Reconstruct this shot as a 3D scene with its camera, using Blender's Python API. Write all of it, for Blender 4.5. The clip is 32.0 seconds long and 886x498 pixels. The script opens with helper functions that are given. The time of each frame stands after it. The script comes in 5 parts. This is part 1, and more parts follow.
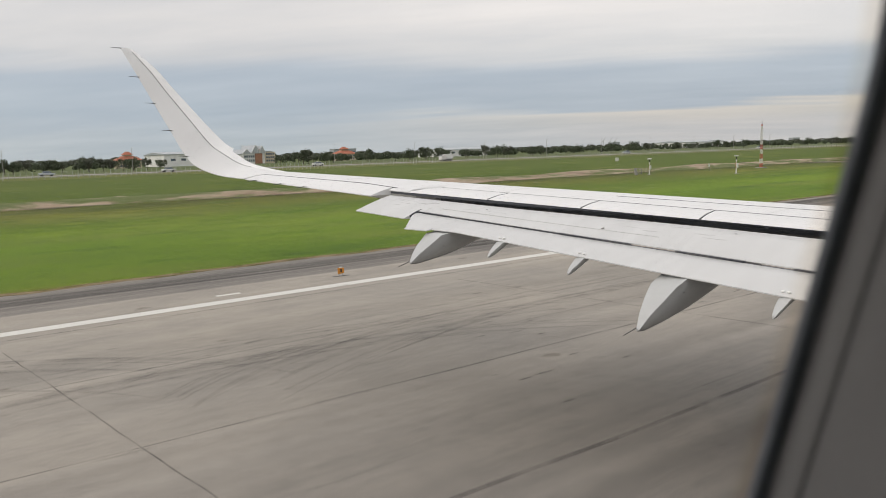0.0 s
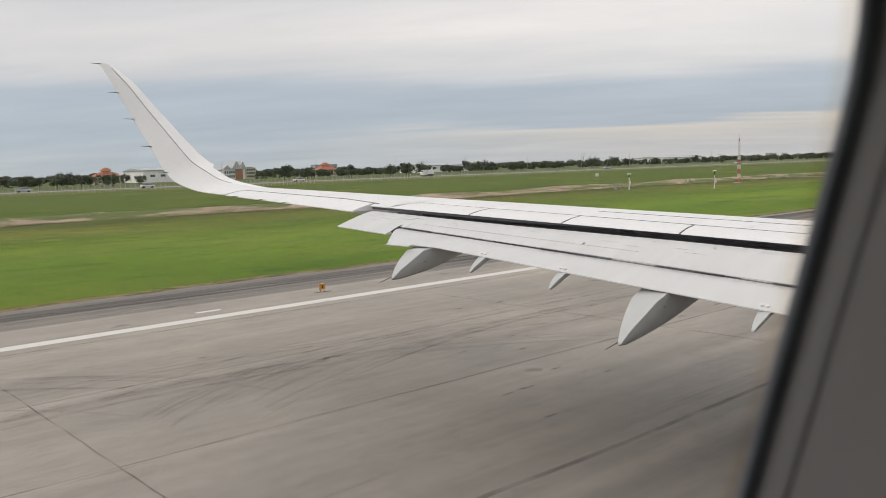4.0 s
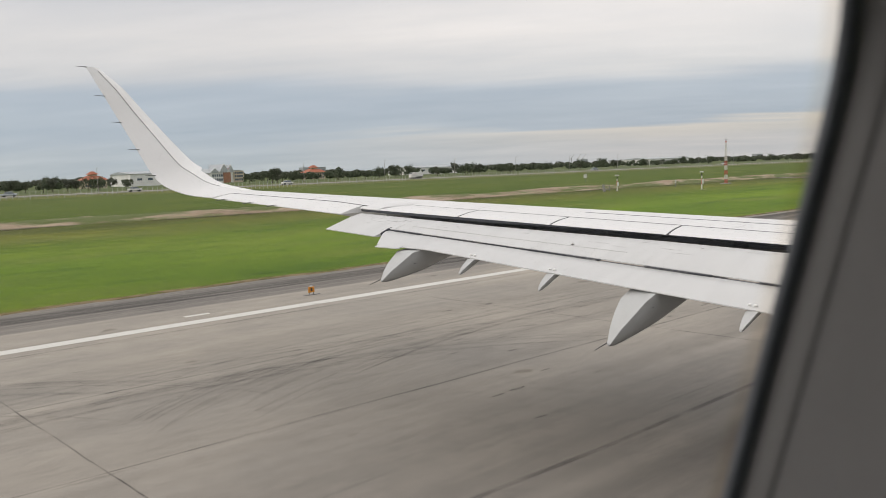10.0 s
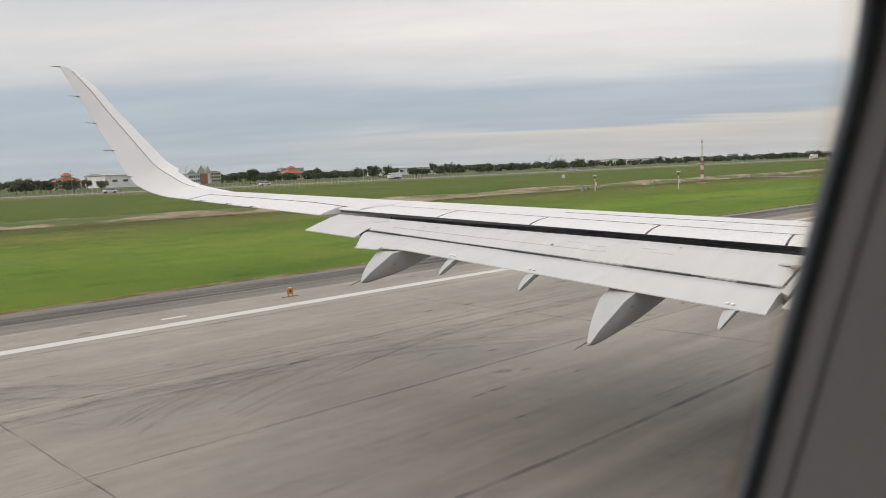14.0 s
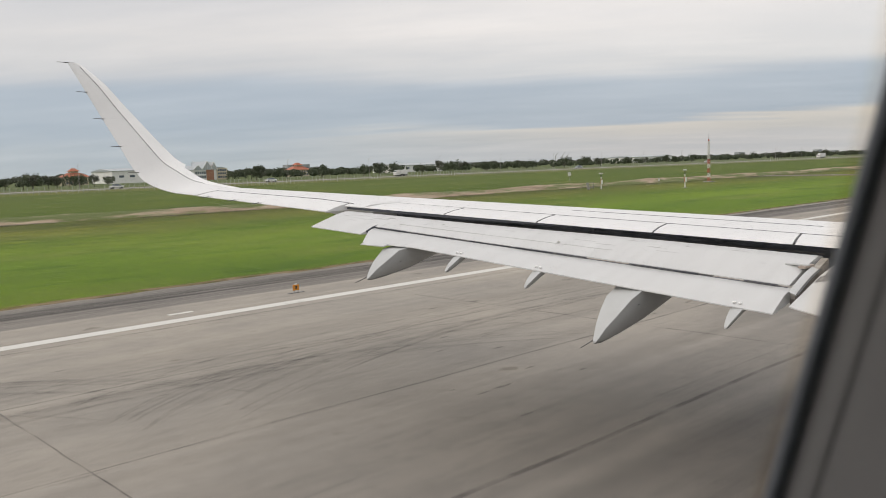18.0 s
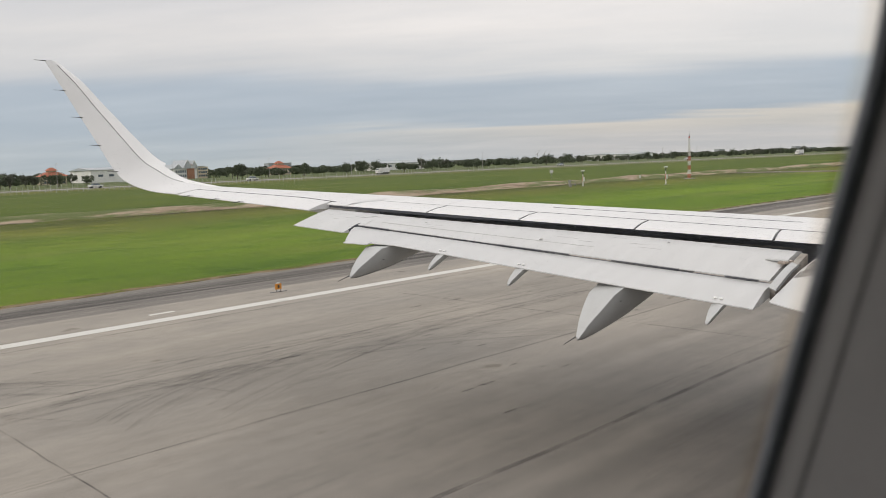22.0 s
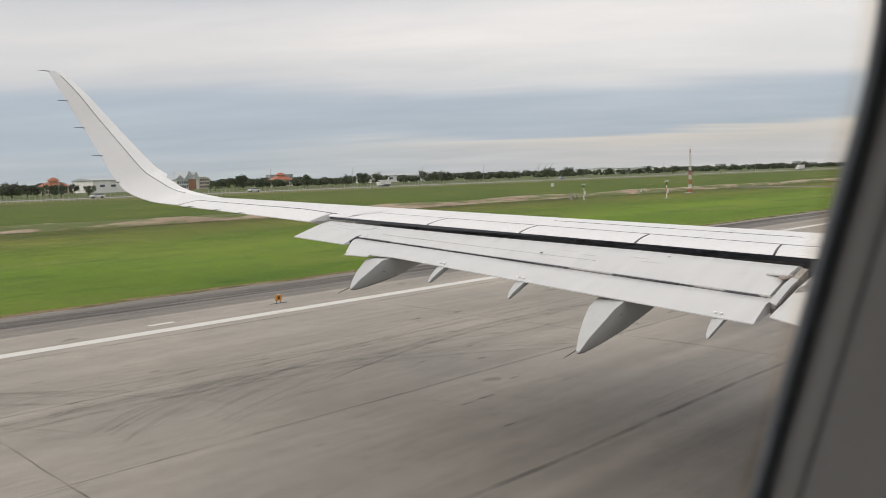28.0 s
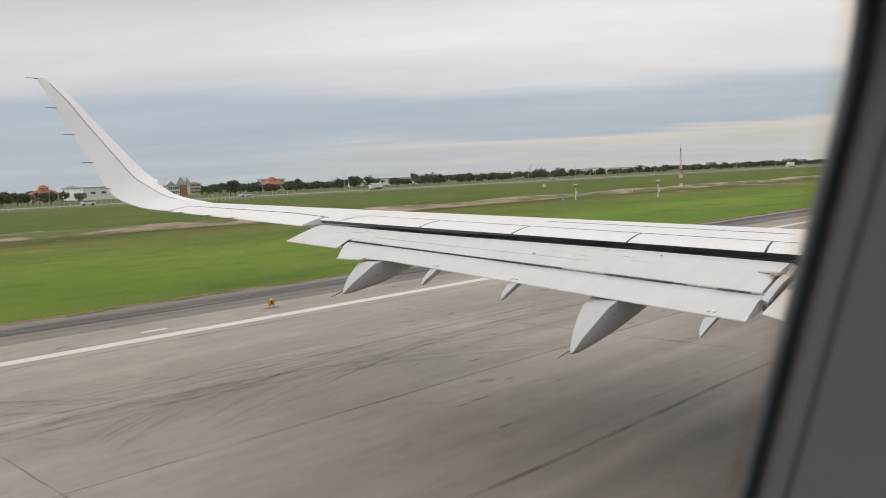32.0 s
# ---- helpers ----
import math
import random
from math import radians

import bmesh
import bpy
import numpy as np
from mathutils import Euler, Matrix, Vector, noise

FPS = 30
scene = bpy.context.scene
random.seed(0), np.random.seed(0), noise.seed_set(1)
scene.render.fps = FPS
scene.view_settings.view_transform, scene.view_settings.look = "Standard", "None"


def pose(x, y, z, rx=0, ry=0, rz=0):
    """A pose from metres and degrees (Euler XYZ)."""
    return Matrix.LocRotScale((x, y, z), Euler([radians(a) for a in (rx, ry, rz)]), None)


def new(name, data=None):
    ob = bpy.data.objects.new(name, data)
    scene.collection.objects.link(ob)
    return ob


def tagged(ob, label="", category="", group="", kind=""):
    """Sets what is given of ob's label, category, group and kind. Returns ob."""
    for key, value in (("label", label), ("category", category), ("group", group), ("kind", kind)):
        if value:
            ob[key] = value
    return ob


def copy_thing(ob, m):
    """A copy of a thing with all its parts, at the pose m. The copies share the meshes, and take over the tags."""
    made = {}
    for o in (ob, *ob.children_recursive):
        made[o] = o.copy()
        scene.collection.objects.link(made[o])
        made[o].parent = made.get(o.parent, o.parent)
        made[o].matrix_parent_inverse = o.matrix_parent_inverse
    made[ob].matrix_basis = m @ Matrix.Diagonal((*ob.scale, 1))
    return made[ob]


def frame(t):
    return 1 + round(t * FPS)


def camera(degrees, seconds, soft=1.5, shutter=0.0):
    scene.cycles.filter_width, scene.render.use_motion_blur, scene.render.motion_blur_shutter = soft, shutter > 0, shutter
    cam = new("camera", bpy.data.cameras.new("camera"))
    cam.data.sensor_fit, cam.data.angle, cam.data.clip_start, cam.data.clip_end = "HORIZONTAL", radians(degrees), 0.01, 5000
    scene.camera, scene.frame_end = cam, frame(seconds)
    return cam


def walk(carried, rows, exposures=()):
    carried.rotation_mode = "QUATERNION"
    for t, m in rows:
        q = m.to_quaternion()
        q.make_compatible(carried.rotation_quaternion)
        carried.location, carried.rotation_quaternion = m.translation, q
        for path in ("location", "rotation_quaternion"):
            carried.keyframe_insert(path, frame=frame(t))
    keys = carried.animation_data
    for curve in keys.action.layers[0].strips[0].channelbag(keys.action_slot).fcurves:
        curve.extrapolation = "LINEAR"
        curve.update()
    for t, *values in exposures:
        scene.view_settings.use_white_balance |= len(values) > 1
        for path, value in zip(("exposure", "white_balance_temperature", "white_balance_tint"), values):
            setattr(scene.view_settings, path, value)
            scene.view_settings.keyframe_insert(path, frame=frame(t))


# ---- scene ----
# Aircraft frame: x to starboard, y forward along the runway, z up; u = -x is the way out along the port wing.
EXPOSURE, KELVIN, TINT = 0.21, 6800, 12
cam = camera(60.0, 32.0, 0.6)
cam.data.dof.use_dof, cam.data.dof.focus_distance, cam.data.dof.aperture_fstop = True, 15.0, 7.0
PATH = [
    (0, 0.0052, 0.0099, 3.8013, -7.239, 1.720, 53.935),
    (0.5, 0.0330, 0.0165, 3.7994, -6.632, 1.903, 53.537),
    (1, 0.0192, 0.0271, 3.7983, -6.827, 1.955, 53.269),
    (1.5, 0.0407, 0.0432, 3.7958, -7.003, 1.996, 53.184),
    (2, 0.0212, 0.0175, 3.8010, -6.697, 1.815, 53.184),
    (2.5, 0.0105, 0.0092, 3.8027, -7.065, 1.610, 53.330),
    (3, 0.0171, 0.0075, 3.8009, -6.941, 1.826, 53.190),
    (3.5, 0.0309, 0.0225, 3.8016, -6.557, 1.545, 52.843),
    (4, 0.0053, 0.0077, 3.8020, -6.134, 1.785, 52.541),
    (4.5, 0.0093, 0.0079, 3.7983, -6.269, 2.155, 52.195),
    (6.5, 0.0091, 0.0028, 3.7984, -6.175, 2.245, 52.013),
    (7, 0.0114, 0.0020, 3.7984, -6.461, 2.338, 52.034),
    (7.5, 0.0090, -0.0022, 3.7975, -6.462, 2.499, 51.990),
    (8, 0.0053, -0.0021, 3.7981, -6.571, 2.212, 51.884),
    (8.5, 0.0188, 0.0023, 3.7988, -6.268, 2.060, 51.708),
    (9, 0.0171, -0.0003, 3.7997, -6.129, 2.014, 51.617),
    (9.5, 0.0107, 0.0007, 3.7989, -6.093, 2.166, 51.689),
    (10, 0.0104, -0.0016, 3.7997, -6.000, 2.045, 51.691),
    (10.5, 0.0350, 0.0173, 3.7990, -6.001, 1.968, 51.547),
    (11, 0.0374, 0.0247, 3.7982, -6.020, 1.935, 51.381),
    (11.5, 0.0172, 0.0025, 3.8015, -5.592, 1.853, 51.305),
    (12, 0.0039, 0.0000, 3.8011, -5.653, 1.933, 51.193),
    (12.5, -0.0055, 0.0005, 3.8015, -5.666, 1.863, 50.884),
    (13, -0.0009, 0.0006, 3.8021, -5.781, 1.809, 50.479),
    (13.5, -0.0092, -0.0029, 3.7996, -5.871, 2.150, 50.156),
    (15.5, 0.0117, 0.0104, 3.8004, -6.300, 1.859, 49.865),
    (16, 0.0071, 0.0079, 3.8011, -6.333, 1.734, 49.781),
    (16.5, 0.0102, 0.0109, 3.8006, -6.290, 1.904, 49.880),
    (17, -0.0073, 0.0057, 3.8016, -6.453, 1.820, 50.246),
    (17.5, -0.0053, -0.0126, 3.8001, -6.267, 1.950, 50.457),
    (18, -0.0111, -0.0110, 3.8001, -6.211, 1.921, 50.542),
    (18.5, -0.0135, -0.0072, 3.7991, -6.173, 2.081, 50.319),
    (19, -0.0022, -0.0094, 3.7974, -5.953, 2.171, 49.905),
    (19.5, -0.0115, -0.0062, 3.7993, -5.864, 2.077, 49.412),
    (20, -0.0130, -0.0066, 3.8001, -5.808, 1.930, 48.959),
    (20.5, 0.0086, -0.0064, 3.7982, -5.699, 2.093, 48.768),
    (21, 0.0002, -0.0044, 3.7990, -5.826, 2.156, 48.644),
    (21.5, -0.0136, -0.0060, 3.8003, -6.254, 1.906, 48.945),
    (22, -0.0136, -0.0107, 3.7992, -6.415, 2.126, 49.228),
    (22.5, -0.0111, -0.0161, 3.7979, -6.185, 2.333, 49.145),
    (23, -0.0123, -0.0152, 3.7971, -5.999, 2.422, 48.862),
    (23.5, -0.0085, -0.0137, 3.7975, -5.935, 2.261, 48.446),
    (24, -0.0087, -0.0070, 3.7978, -5.693, 2.389, 48.138),
    (24.5, -0.0099, -0.0047, 3.7989, -5.582, 2.404, 47.973),
    (25, -0.0076, -0.0101, 3.7990, -5.565, 2.375, 48.027),
    (25.5, -0.0053, -0.0147, 3.7971, -5.066, 2.690, 48.397),
    (27.5, -0.0092, -0.0118, 3.7992, -5.417, 2.285, 49.271),
    (28, -0.0132, -0.0068, 3.7986, -5.478, 1.734, 49.321),
    (28.5, -0.0120, -0.0079, 3.8011, -5.506, 1.751, 48.944),
    (29, -0.0064, -0.0049, 3.7999, -5.152, 1.948, 48.503),
    (29.5, -0.0082, -0.0074, 3.7996, -5.314, 1.952, 48.532),
    (30, -0.0105, -0.0029, 3.8005, -5.114, 1.982, 48.850),
    (30.5, -0.0086, -0.0074, 3.8006, -5.103, 1.993, 48.810),
    (31, -0.0095, -0.0045, 3.8007, -5.175, 1.983, 48.784),
    (31.5, -0.0097, -0.0059, 3.8008, -5.237, 2.007, 48.549),
    (32, -0.0117, -0.0032, 3.7984, -5.344, 2.525, 48.707),
]
walk(cam, [(t, pose(x, y, z, 90 + p, r, w)) for t, x, y, z, p, r, w in PATH], [(0, EXPOSURE, KELVIN, TINT), (32, EXPOSURE, KELVIN, TINT)])

# ---- light: bright overcast with streaked cloud decks ----
world = bpy.data.worlds.new("overcast_sky")
scene.world = world
world.use_nodes = True
wt = world.node_tree
wt.nodes.clear()


def wmath(op, a, b):
    n = wt.nodes.new("ShaderNodeMath")
    n.operation = op
    for i, v in enumerate((a, b)):
        if isinstance(v, (int, float)):
            n.inputs[i].default_value = v
        else:
            wt.links.new(v, n.inputs[i])
    return n.outputs[0]


def ramp_node(tree, stops):
    r = tree.nodes.new("ShaderNodeValToRGB")
    e = r.color_ramp.elements
    while len(e) < len(stops):
        e.new(0.5)
    for el, (p, c) in zip(e, stops):
        el.position = p
        el.color = (*c, 1) if len(c) == 3 else c
    return r


SUN_UP, SUN_AZ = 38, 200
sky = wt.nodes.new("ShaderNodeTexSky")
sky.sky_type = "NISHITA"
sky.sun_disc = False
sky.sun_elevation, sky.sun_rotation = radians(SUN_UP), radians(SUN_AZ)
sky.air_density, sky.dust_density = 1.2, 3.0
coord = wt.nodes.new("ShaderNodeTexCoord")
split = wt.nodes.new("ShaderNodeSeparateXYZ")
wt.links.new(coord.outputs["Generated"], split.inputs[0])
# cloud decks are flat sheets: project the direction on a plane far above
zc = wmath("MAXIMUM", split.outputs[2], 0.0)
den = wmath("ADD", zc, 0.09)
flat = wt.nodes.new("ShaderNodeCombineXYZ")
wt.links.new(wmath("DIVIDE", split.outputs[0], den), flat.inputs[0])
wt.links.new(wmath("DIVIDE", split.outputs[1], den), flat.inputs[1])


def stretched(angle, sx, sy):
    a = wt.nodes.new("ShaderNodeMapping")
    a.inputs["Rotation"].default_value = (0, 0, radians(angle))
    wt.links.new(flat.outputs[0], a.inputs[0])
    b = wt.nodes.new("ShaderNodeMapping")
    b.inputs["Scale"].default_value = (sx, sy, 1)
    wt.links.new(a.outputs[0], b.inputs[0])
    return b


mp = stretched(-44, 0.10, 0.5)
n1 = wt.nodes.new("ShaderNodeTexNoise")
n1.inputs["Scale"].default_value, n1.inputs["Detail"].default_value, n1.inputs["Roughness"].default_value = 1.3, 6, 0.55
wt.links.new(mp.outputs[0], n1.inputs["Vector"])
n2 = wt.nodes.new("ShaderNodeTexNoise")
n2.inputs["Scale"].default_value, n2.inputs["Detail"].default_value = 5.0, 5
wt.links.new(mp.outputs[0], n2.inputs["Vector"])
wob = wmath("ADD", wmath("MULTIPLY", wmath("SUBTRACT", n1.outputs[0], 0.5), 0.05), wmath("MULTIPLY", wmath("SUBTRACT", n2.outputs[0], 0.5), 0.026))
height = wmath("ADD", split.outputs[2], wob)
deck = ramp_node(wt, [(0.0, (0.43, 0.49, 0.53)), (0.055, (0.375, 0.45, 0.53)), (0.10, (0.385, 0.455, 0.54)), (0.125, (0.58, 0.595, 0.62)), (0.165, (0.66, 0.66, 0.67)),
                      (0.195, (0.61, 0.62, 0.645)), (0.22, (0.54, 0.565, 0.61)), (0.33, (0.64, 0.645, 0.665)), (0.5, (0.74, 0.75, 0.77)), (1.0, (0.92, 0.93, 0.95))])
wt.links.new(height, deck.inputs[0])
low = ramp_node(wt, [(0.0, (0.50, 0.515, 0.53)), (0.016, (0.48, 0.495, 0.515)), (0.036, (0.535, 0.53, 0.515)), (0.043, (0.56, 0.55, 0.525)), (0.050, (0.375, 0.44, 0.515)), (0.095, (0.39, 0.455, 0.535)),
                     (0.115, (0.62, 0.635, 0.655)), (0.165, (0.73, 0.725, 0.73)), (0.24, (0.68, 0.685, 0.71)), (0.5, (0.74, 0.75, 0.77)), (1.0, (0.92, 0.93, 0.95))])
wt.links.new(height, low.inputs[0])
ahead = ramp_node(wt, [(0.42, (0, 0, 0)), (0.80, (1, 1, 1))])
wt.links.new(split.outputs[1], ahead.inputs[0])
both = wt.nodes.new("ShaderNodeMixRGB")
wt.links.new(ahead.outputs[0], both.inputs[0])
wt.links.new(deck.outputs[0], both.inputs[1])
wt.links.new(low.outputs[0], both.inputs[2])
mixw = wt.nodes.new("ShaderNodeMixRGB")
mixw.inputs[0].default_value = 0.9
gain = wt.nodes.new("ShaderNodeMixRGB")
gain.blend_type = "MULTIPLY"
gain.inputs[0].default_value = 1.0
gain.inputs[2].default_value = (0.1, 0.1, 0.1, 1)
wt.links.new(sky.outputs[0], gain.inputs[1])
wt.links.new(gain.outputs[0], mixw.inputs[1])
wt.links.new(both.outputs[0], mixw.inputs[2])
mp3 = stretched(-47, 0.16, 0.3)
n3 = wt.nodes.new("ShaderNodeTexNoise")
n3.inputs["Scale"].default_value, n3.inputs["Detail"].default_value, n3.inputs["Roughness"].default_value = 1.7, 6, 0.5
wt.links.new(mp3.outputs[0], n3.inputs["Vector"])
thin = ramp_node(wt, [(0.3, (0.94, 0.96, 0.98)), (0.5, (1.04, 1.04, 1.04)), (0.7, (1.15, 1.135, 1.115))])
wt.links.new(n3.outputs[0], thin.inputs[0])
streaked = wt.nodes.new("ShaderNodeMixRGB")
streaked.blend_type = "MULTIPLY"
streaked.inputs[0].default_value = 1.0
wt.links.new(mixw.outputs[0], streaked.inputs[1])
wt.links.new(thin.outputs[0], streaked.inputs[2])
mp4 = stretched(-40, 0.3, 0.7)
n4 = wt.nodes.new("ShaderNodeTexNoise")
n4.inputs["Scale"].default_value, n4.inputs["Detail"].default_value, n4.inputs["Roughness"].default_value = 2.6, 8, 0.6
wt.links.new(mp4.outputs[0], n4.inputs["Vector"])
wisp = ramp_node(wt, [(0.32, (0.95, 0.962, 0.975)), (0.5, (1, 1, 1)), (0.68, (1.06, 1.052, 1.045))])
wt.links.new(n4.outputs[0], wisp.inputs[0])
wispy = wt.nodes.new("ShaderNodeMixRGB")
wispy.blend_type = "MULTIPLY"
wispy.inputs[0].default_value = 1.0
wt.links.new(streaked.outputs[0], wispy.inputs[1])
wt.links.new(wisp.outputs[0], wispy.inputs[2])
bg = wt.nodes.new("ShaderNodeBackground")
bg.inputs[1].default_value = 1.0
wt.links.new(wispy.outputs[0], bg.inputs[0])
wo = wt.nodes.new("ShaderNodeOutputWorld")
wt.links.new(bg.outputs[0], wo.inputs[0])

sun = new("sun", bpy.data.lights.new("sun", "SUN"))
sun.data.energy, sun.data.angle, sun.data.color = 0.8, radians(25), (1.0, 0.96, 0.9)
sun.matrix_world = pose(0, 0, 60, 90 - SUN_UP, 0, 180 - SUN_AZ)

# ---- materials ----


def nodes_of(name):
    m = bpy.data.materials.new(name)
    m.use_nodes = True
    return m, m.node_tree, m.node_tree.nodes["Principled BSDF"]


def noise_at(t, scale, detail=4, stretch=None, rough=0.55):
    tc = t.nodes.new("ShaderNodeNewGeometry")
    src = tc.outputs["Position"]
    if stretch:
        mpn = t.nodes.new("ShaderNodeMapping")
        mpn.inputs["Scale"].default_value = stretch
        t.links.new(src, mpn.inputs[0])
        src = mpn.outputs[0]
    n = t.nodes.new("ShaderNodeTexNoise")
    n.inputs["Scale"].default_value, n.inputs["Detail"].default_value, n.inputs["Roughness"].default_value = scale, detail, rough
    t.links.new(src, n.inputs["Vector"])
    return n.outputs[0]


def mixed(t, fac, a, b, kind="MIX"):
    n = t.nodes.new("ShaderNodeMixRGB")
    n.blend_type = kind
    for i, v in enumerate((fac, a, b)):
        if isinstance(v, (int, float)):
            n.inputs[i].default_value = v
        elif isinstance(v, tuple):
            n.inputs[i].default_value = (*v, 1)
        else:
            t.links.new(v, n.inputs[i])
    return n.outputs[0]


def ramped(t, fac, stops):
    r = ramp_node(t, stops)
    t.links.new(fac, r.inputs[0])
    return r.outputs[0]


def bumped(t, b, h, strength, dist):
    n = t.nodes.new("ShaderNodeBump")
    n.inputs["Strength"].default_value, n.inputs["Distance"].default_value = strength, dist
    t.links.new(h, n.inputs["Height"])
    t.links.new(n.outputs[0], b.inputs["Normal"])


def surface(name, base, rough=0.6, var=0.12, scale=2.0, fine=30.0, bump=0.15, dist=0.003, metal=0.0, stretch=None):
    """Base colour with grain and stains at two scales and a fine relief."""
    m, t, b = nodes_of(name)
    lo = tuple(c * (1 - var) for c in base)
    hi = tuple(min(1, c * (1 + var)) for c in base)
    big = ramped(t, noise_at(t, scale, 5, stretch), [(0.3, lo), (0.7, hi)])
    grain = ramped(t, noise_at(t, fine, 3), [(0.25, (1 - var,) * 3), (0.75, (1, 1, 1))])
    t.links.new(mixed(t, 1.0, big, grain, "MULTIPLY"), b.inputs["Base Color"])
    b.inputs["Roughness"].default_value, b.inputs["Metallic"].default_value = rough, metal
    bumped(t, b, noise_at(t, fine * 1.7, 4), bump, dist)
    return m


WHITE = surface("wing_white_paint", (0.75, 0.75, 0.75), 0.38, 0.04, 1.4, 20, 0.02, 0.0005, stretch=(2.0, 0.25, 1))
FLAPW = surface("flap_grey_white_paint", (0.60, 0.605, 0.605), 0.42, 0.045, 2.4, 26, 0.02, 0.0005, stretch=(2.6, 0.35, 1))
LIGHTGREY = surface("fairing_grey_paint", (0.50, 0.51, 0.51), 0.4, 0.06, 3, 25, 0.05, 0.001)
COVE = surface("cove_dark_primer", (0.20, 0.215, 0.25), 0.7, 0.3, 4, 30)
LINE = surface("panel_sealant_dark", (0.12, 0.12, 0.12), 0.7, 0.2, 5, 40)
STEEL = surface("dull_steel", (0.3, 0.3, 0.3), 0.4, 0.2, 8, 60, metal=0.9)
RUBBER = surface("wing_seal_rubber", (0.075, 0.08, 0.095), 0.55, 0.2, 20, 200)
SEALR = surface("window_seal_rubber", (0.115, 0.127, 0.15), 0.38, 0.15, 20, 200)
REVEAL = surface("window_reveal_plastic", (0.307, 0.302, 0.310), 0.24, 0.05, 12, 300, 0.06, 0.0003)
CABIN = surface("cabin_wall_plastic", (0.68, 0.66, 0.60), 0.55, 0.05, 3, 200, 0.1, 0.0003)
STEPM = surface("reveal_step_grey", (0.13, 0.13, 0.135), 0.5, 0.1, 12, 200)
FUSE = surface("fuselage_white_paint", (0.7, 0.7, 0.7), 0.35, 0.05, 1, 10)
CAPW = surface("cap_and_lit_edge_white", (0.86, 0.86, 0.85), 0.3, 0.02, 5, 40)
TYRE = surface("tyre_rubber", (0.03, 0.03, 0.03), 0.8, 0.2, 4, 60)


def ground_material():
    m, t, b = nodes_of("airfield_grass")
    geo = t.nodes.new("ShaderNodeNewGeometry")
    sp = t.nodes.new("ShaderNodeSeparateXYZ")
    t.links.new(geo.outputs["Position"], sp.inputs[0])
    u = t.nodes.new("ShaderNodeMath")
    u.operation = "MULTIPLY_ADD"
    t.links.new(sp.outputs[0], u.inputs[0])
    u.inputs[1].default_value = -1 / 300
    off = t.nodes.new("ShaderNodeMath")
    off.operation = "MULTIPLY_ADD"
    t.links.new(noise_at(t, 0.12, 4, (1, 0.25, 1)), off.inputs[0])
    off.inputs[1].default_value, off.inputs[2].default_value = 0.012, -0.006
    t.links.new(off.outputs[0], u.inputs[2])
    bands = ramped(t, u.outputs[0], [(0.0, (0.114, 0.160, 0.026)), (0.0848, (0.165, 0.125, 0.045)), (0.0898, (0.120, 0.180, 0.024)), (0.14, (0.136, 0.206, 0.028)), (0.17, (0.115, 0.166, 0.026)),
                                     (0.205, (0.132, 0.145, 0.036)), (0.235, (0.085, 0.090, 0.030)), (0.25, (0.125, 0.140, 0.032)), (0.29, (0.082, 0.114, 0.022)),
                                     (0.45, (0.088, 0.118, 0.026)), (0.615, (0.092, 0.118, 0.030)), (0.645, (0.058, 0.083, 0.020)), (0.675, (0.114, 0.130, 0.038)), (0.85, (0.148, 0.130, 0.056)), (1.0, (0.10, 0.12, 0.06))])
    patch = ramped(t, noise_at(t, 0.10, 5, (1, 0.45, 1)), [(0.33, (0.84, 0.90, 0.88)), (0.67, (1.30, 1.20, 1.08))])
    grain = ramped(t, noise_at(t, 6.0, 6), [(0.3, (0.74, 0.77, 0.74)), (0.7, (1.24, 1.21, 1.16))])
    dry = ramped(t, noise_at(t, 0.11, 5, (1, 0.3, 1), 0.55), [(0.48, (0, 0, 0)), (0.68, (0.42, 0.42, 0.42))])
    bands = mixed(t, dry, bands, (0.195, 0.19, 0.07))
    lush = ramped(t, noise_at(t, 0.32, 6, (1, 0.35, 1), 0.65), [(0.30, (0.75, 0.75, 0.75)), (0.46, (0, 0, 0))])
    bands = mixed(t, lush, bands, (0.065, 0.12, 0.025))
    clump = ramped(t, noise_at(t, 1.5, 9, (1, 0.55, 1), 0.72), [(0.3, (0.80, 0.83, 0.82)), (0.5, (1, 1, 1)), (0.7, (1.16, 1.14, 1.06))])
    c = mixed(t, 1.0, mixed(t, 1.0, mixed(t, 1.0, bands, patch, "MULTIPLY"), clump, "MULTIPLY"), grain, "MULTIPLY")
    wild = ramped(t, u.outputs[0], [(0.13, (0, 0, 0)), (0.17, (1, 1, 1)), (0.36, (1, 1, 1)), (0.6, (0.4, 0.4, 0.4))])
    tuft = ramped(t, noise_at(t, 0.8, 9, (1, 0.42, 1), 0.78), [(0.30, (0.56, 0.60, 0.58)), (0.48, (1, 1, 1)), (0.70, (1.45, 1.36, 1.15))])
    c = mixed(t, wild, c, mixed(t, 1.0, c, tuft, "MULTIPLY"))
    c = mixed(t, 1.0, c, (0.93, 1.0, 0.98), "MULTIPLY")
    t.links.new(c, b.inputs["Base Color"])
    b.inputs["Roughness"].default_value = 0.9
    b.inputs["Specular IOR Level"].default_value = 0.15
    bumped(t, b, noise_at(t, 5.0, 8, None, 0.7), 0.8, 0.12)
    return m


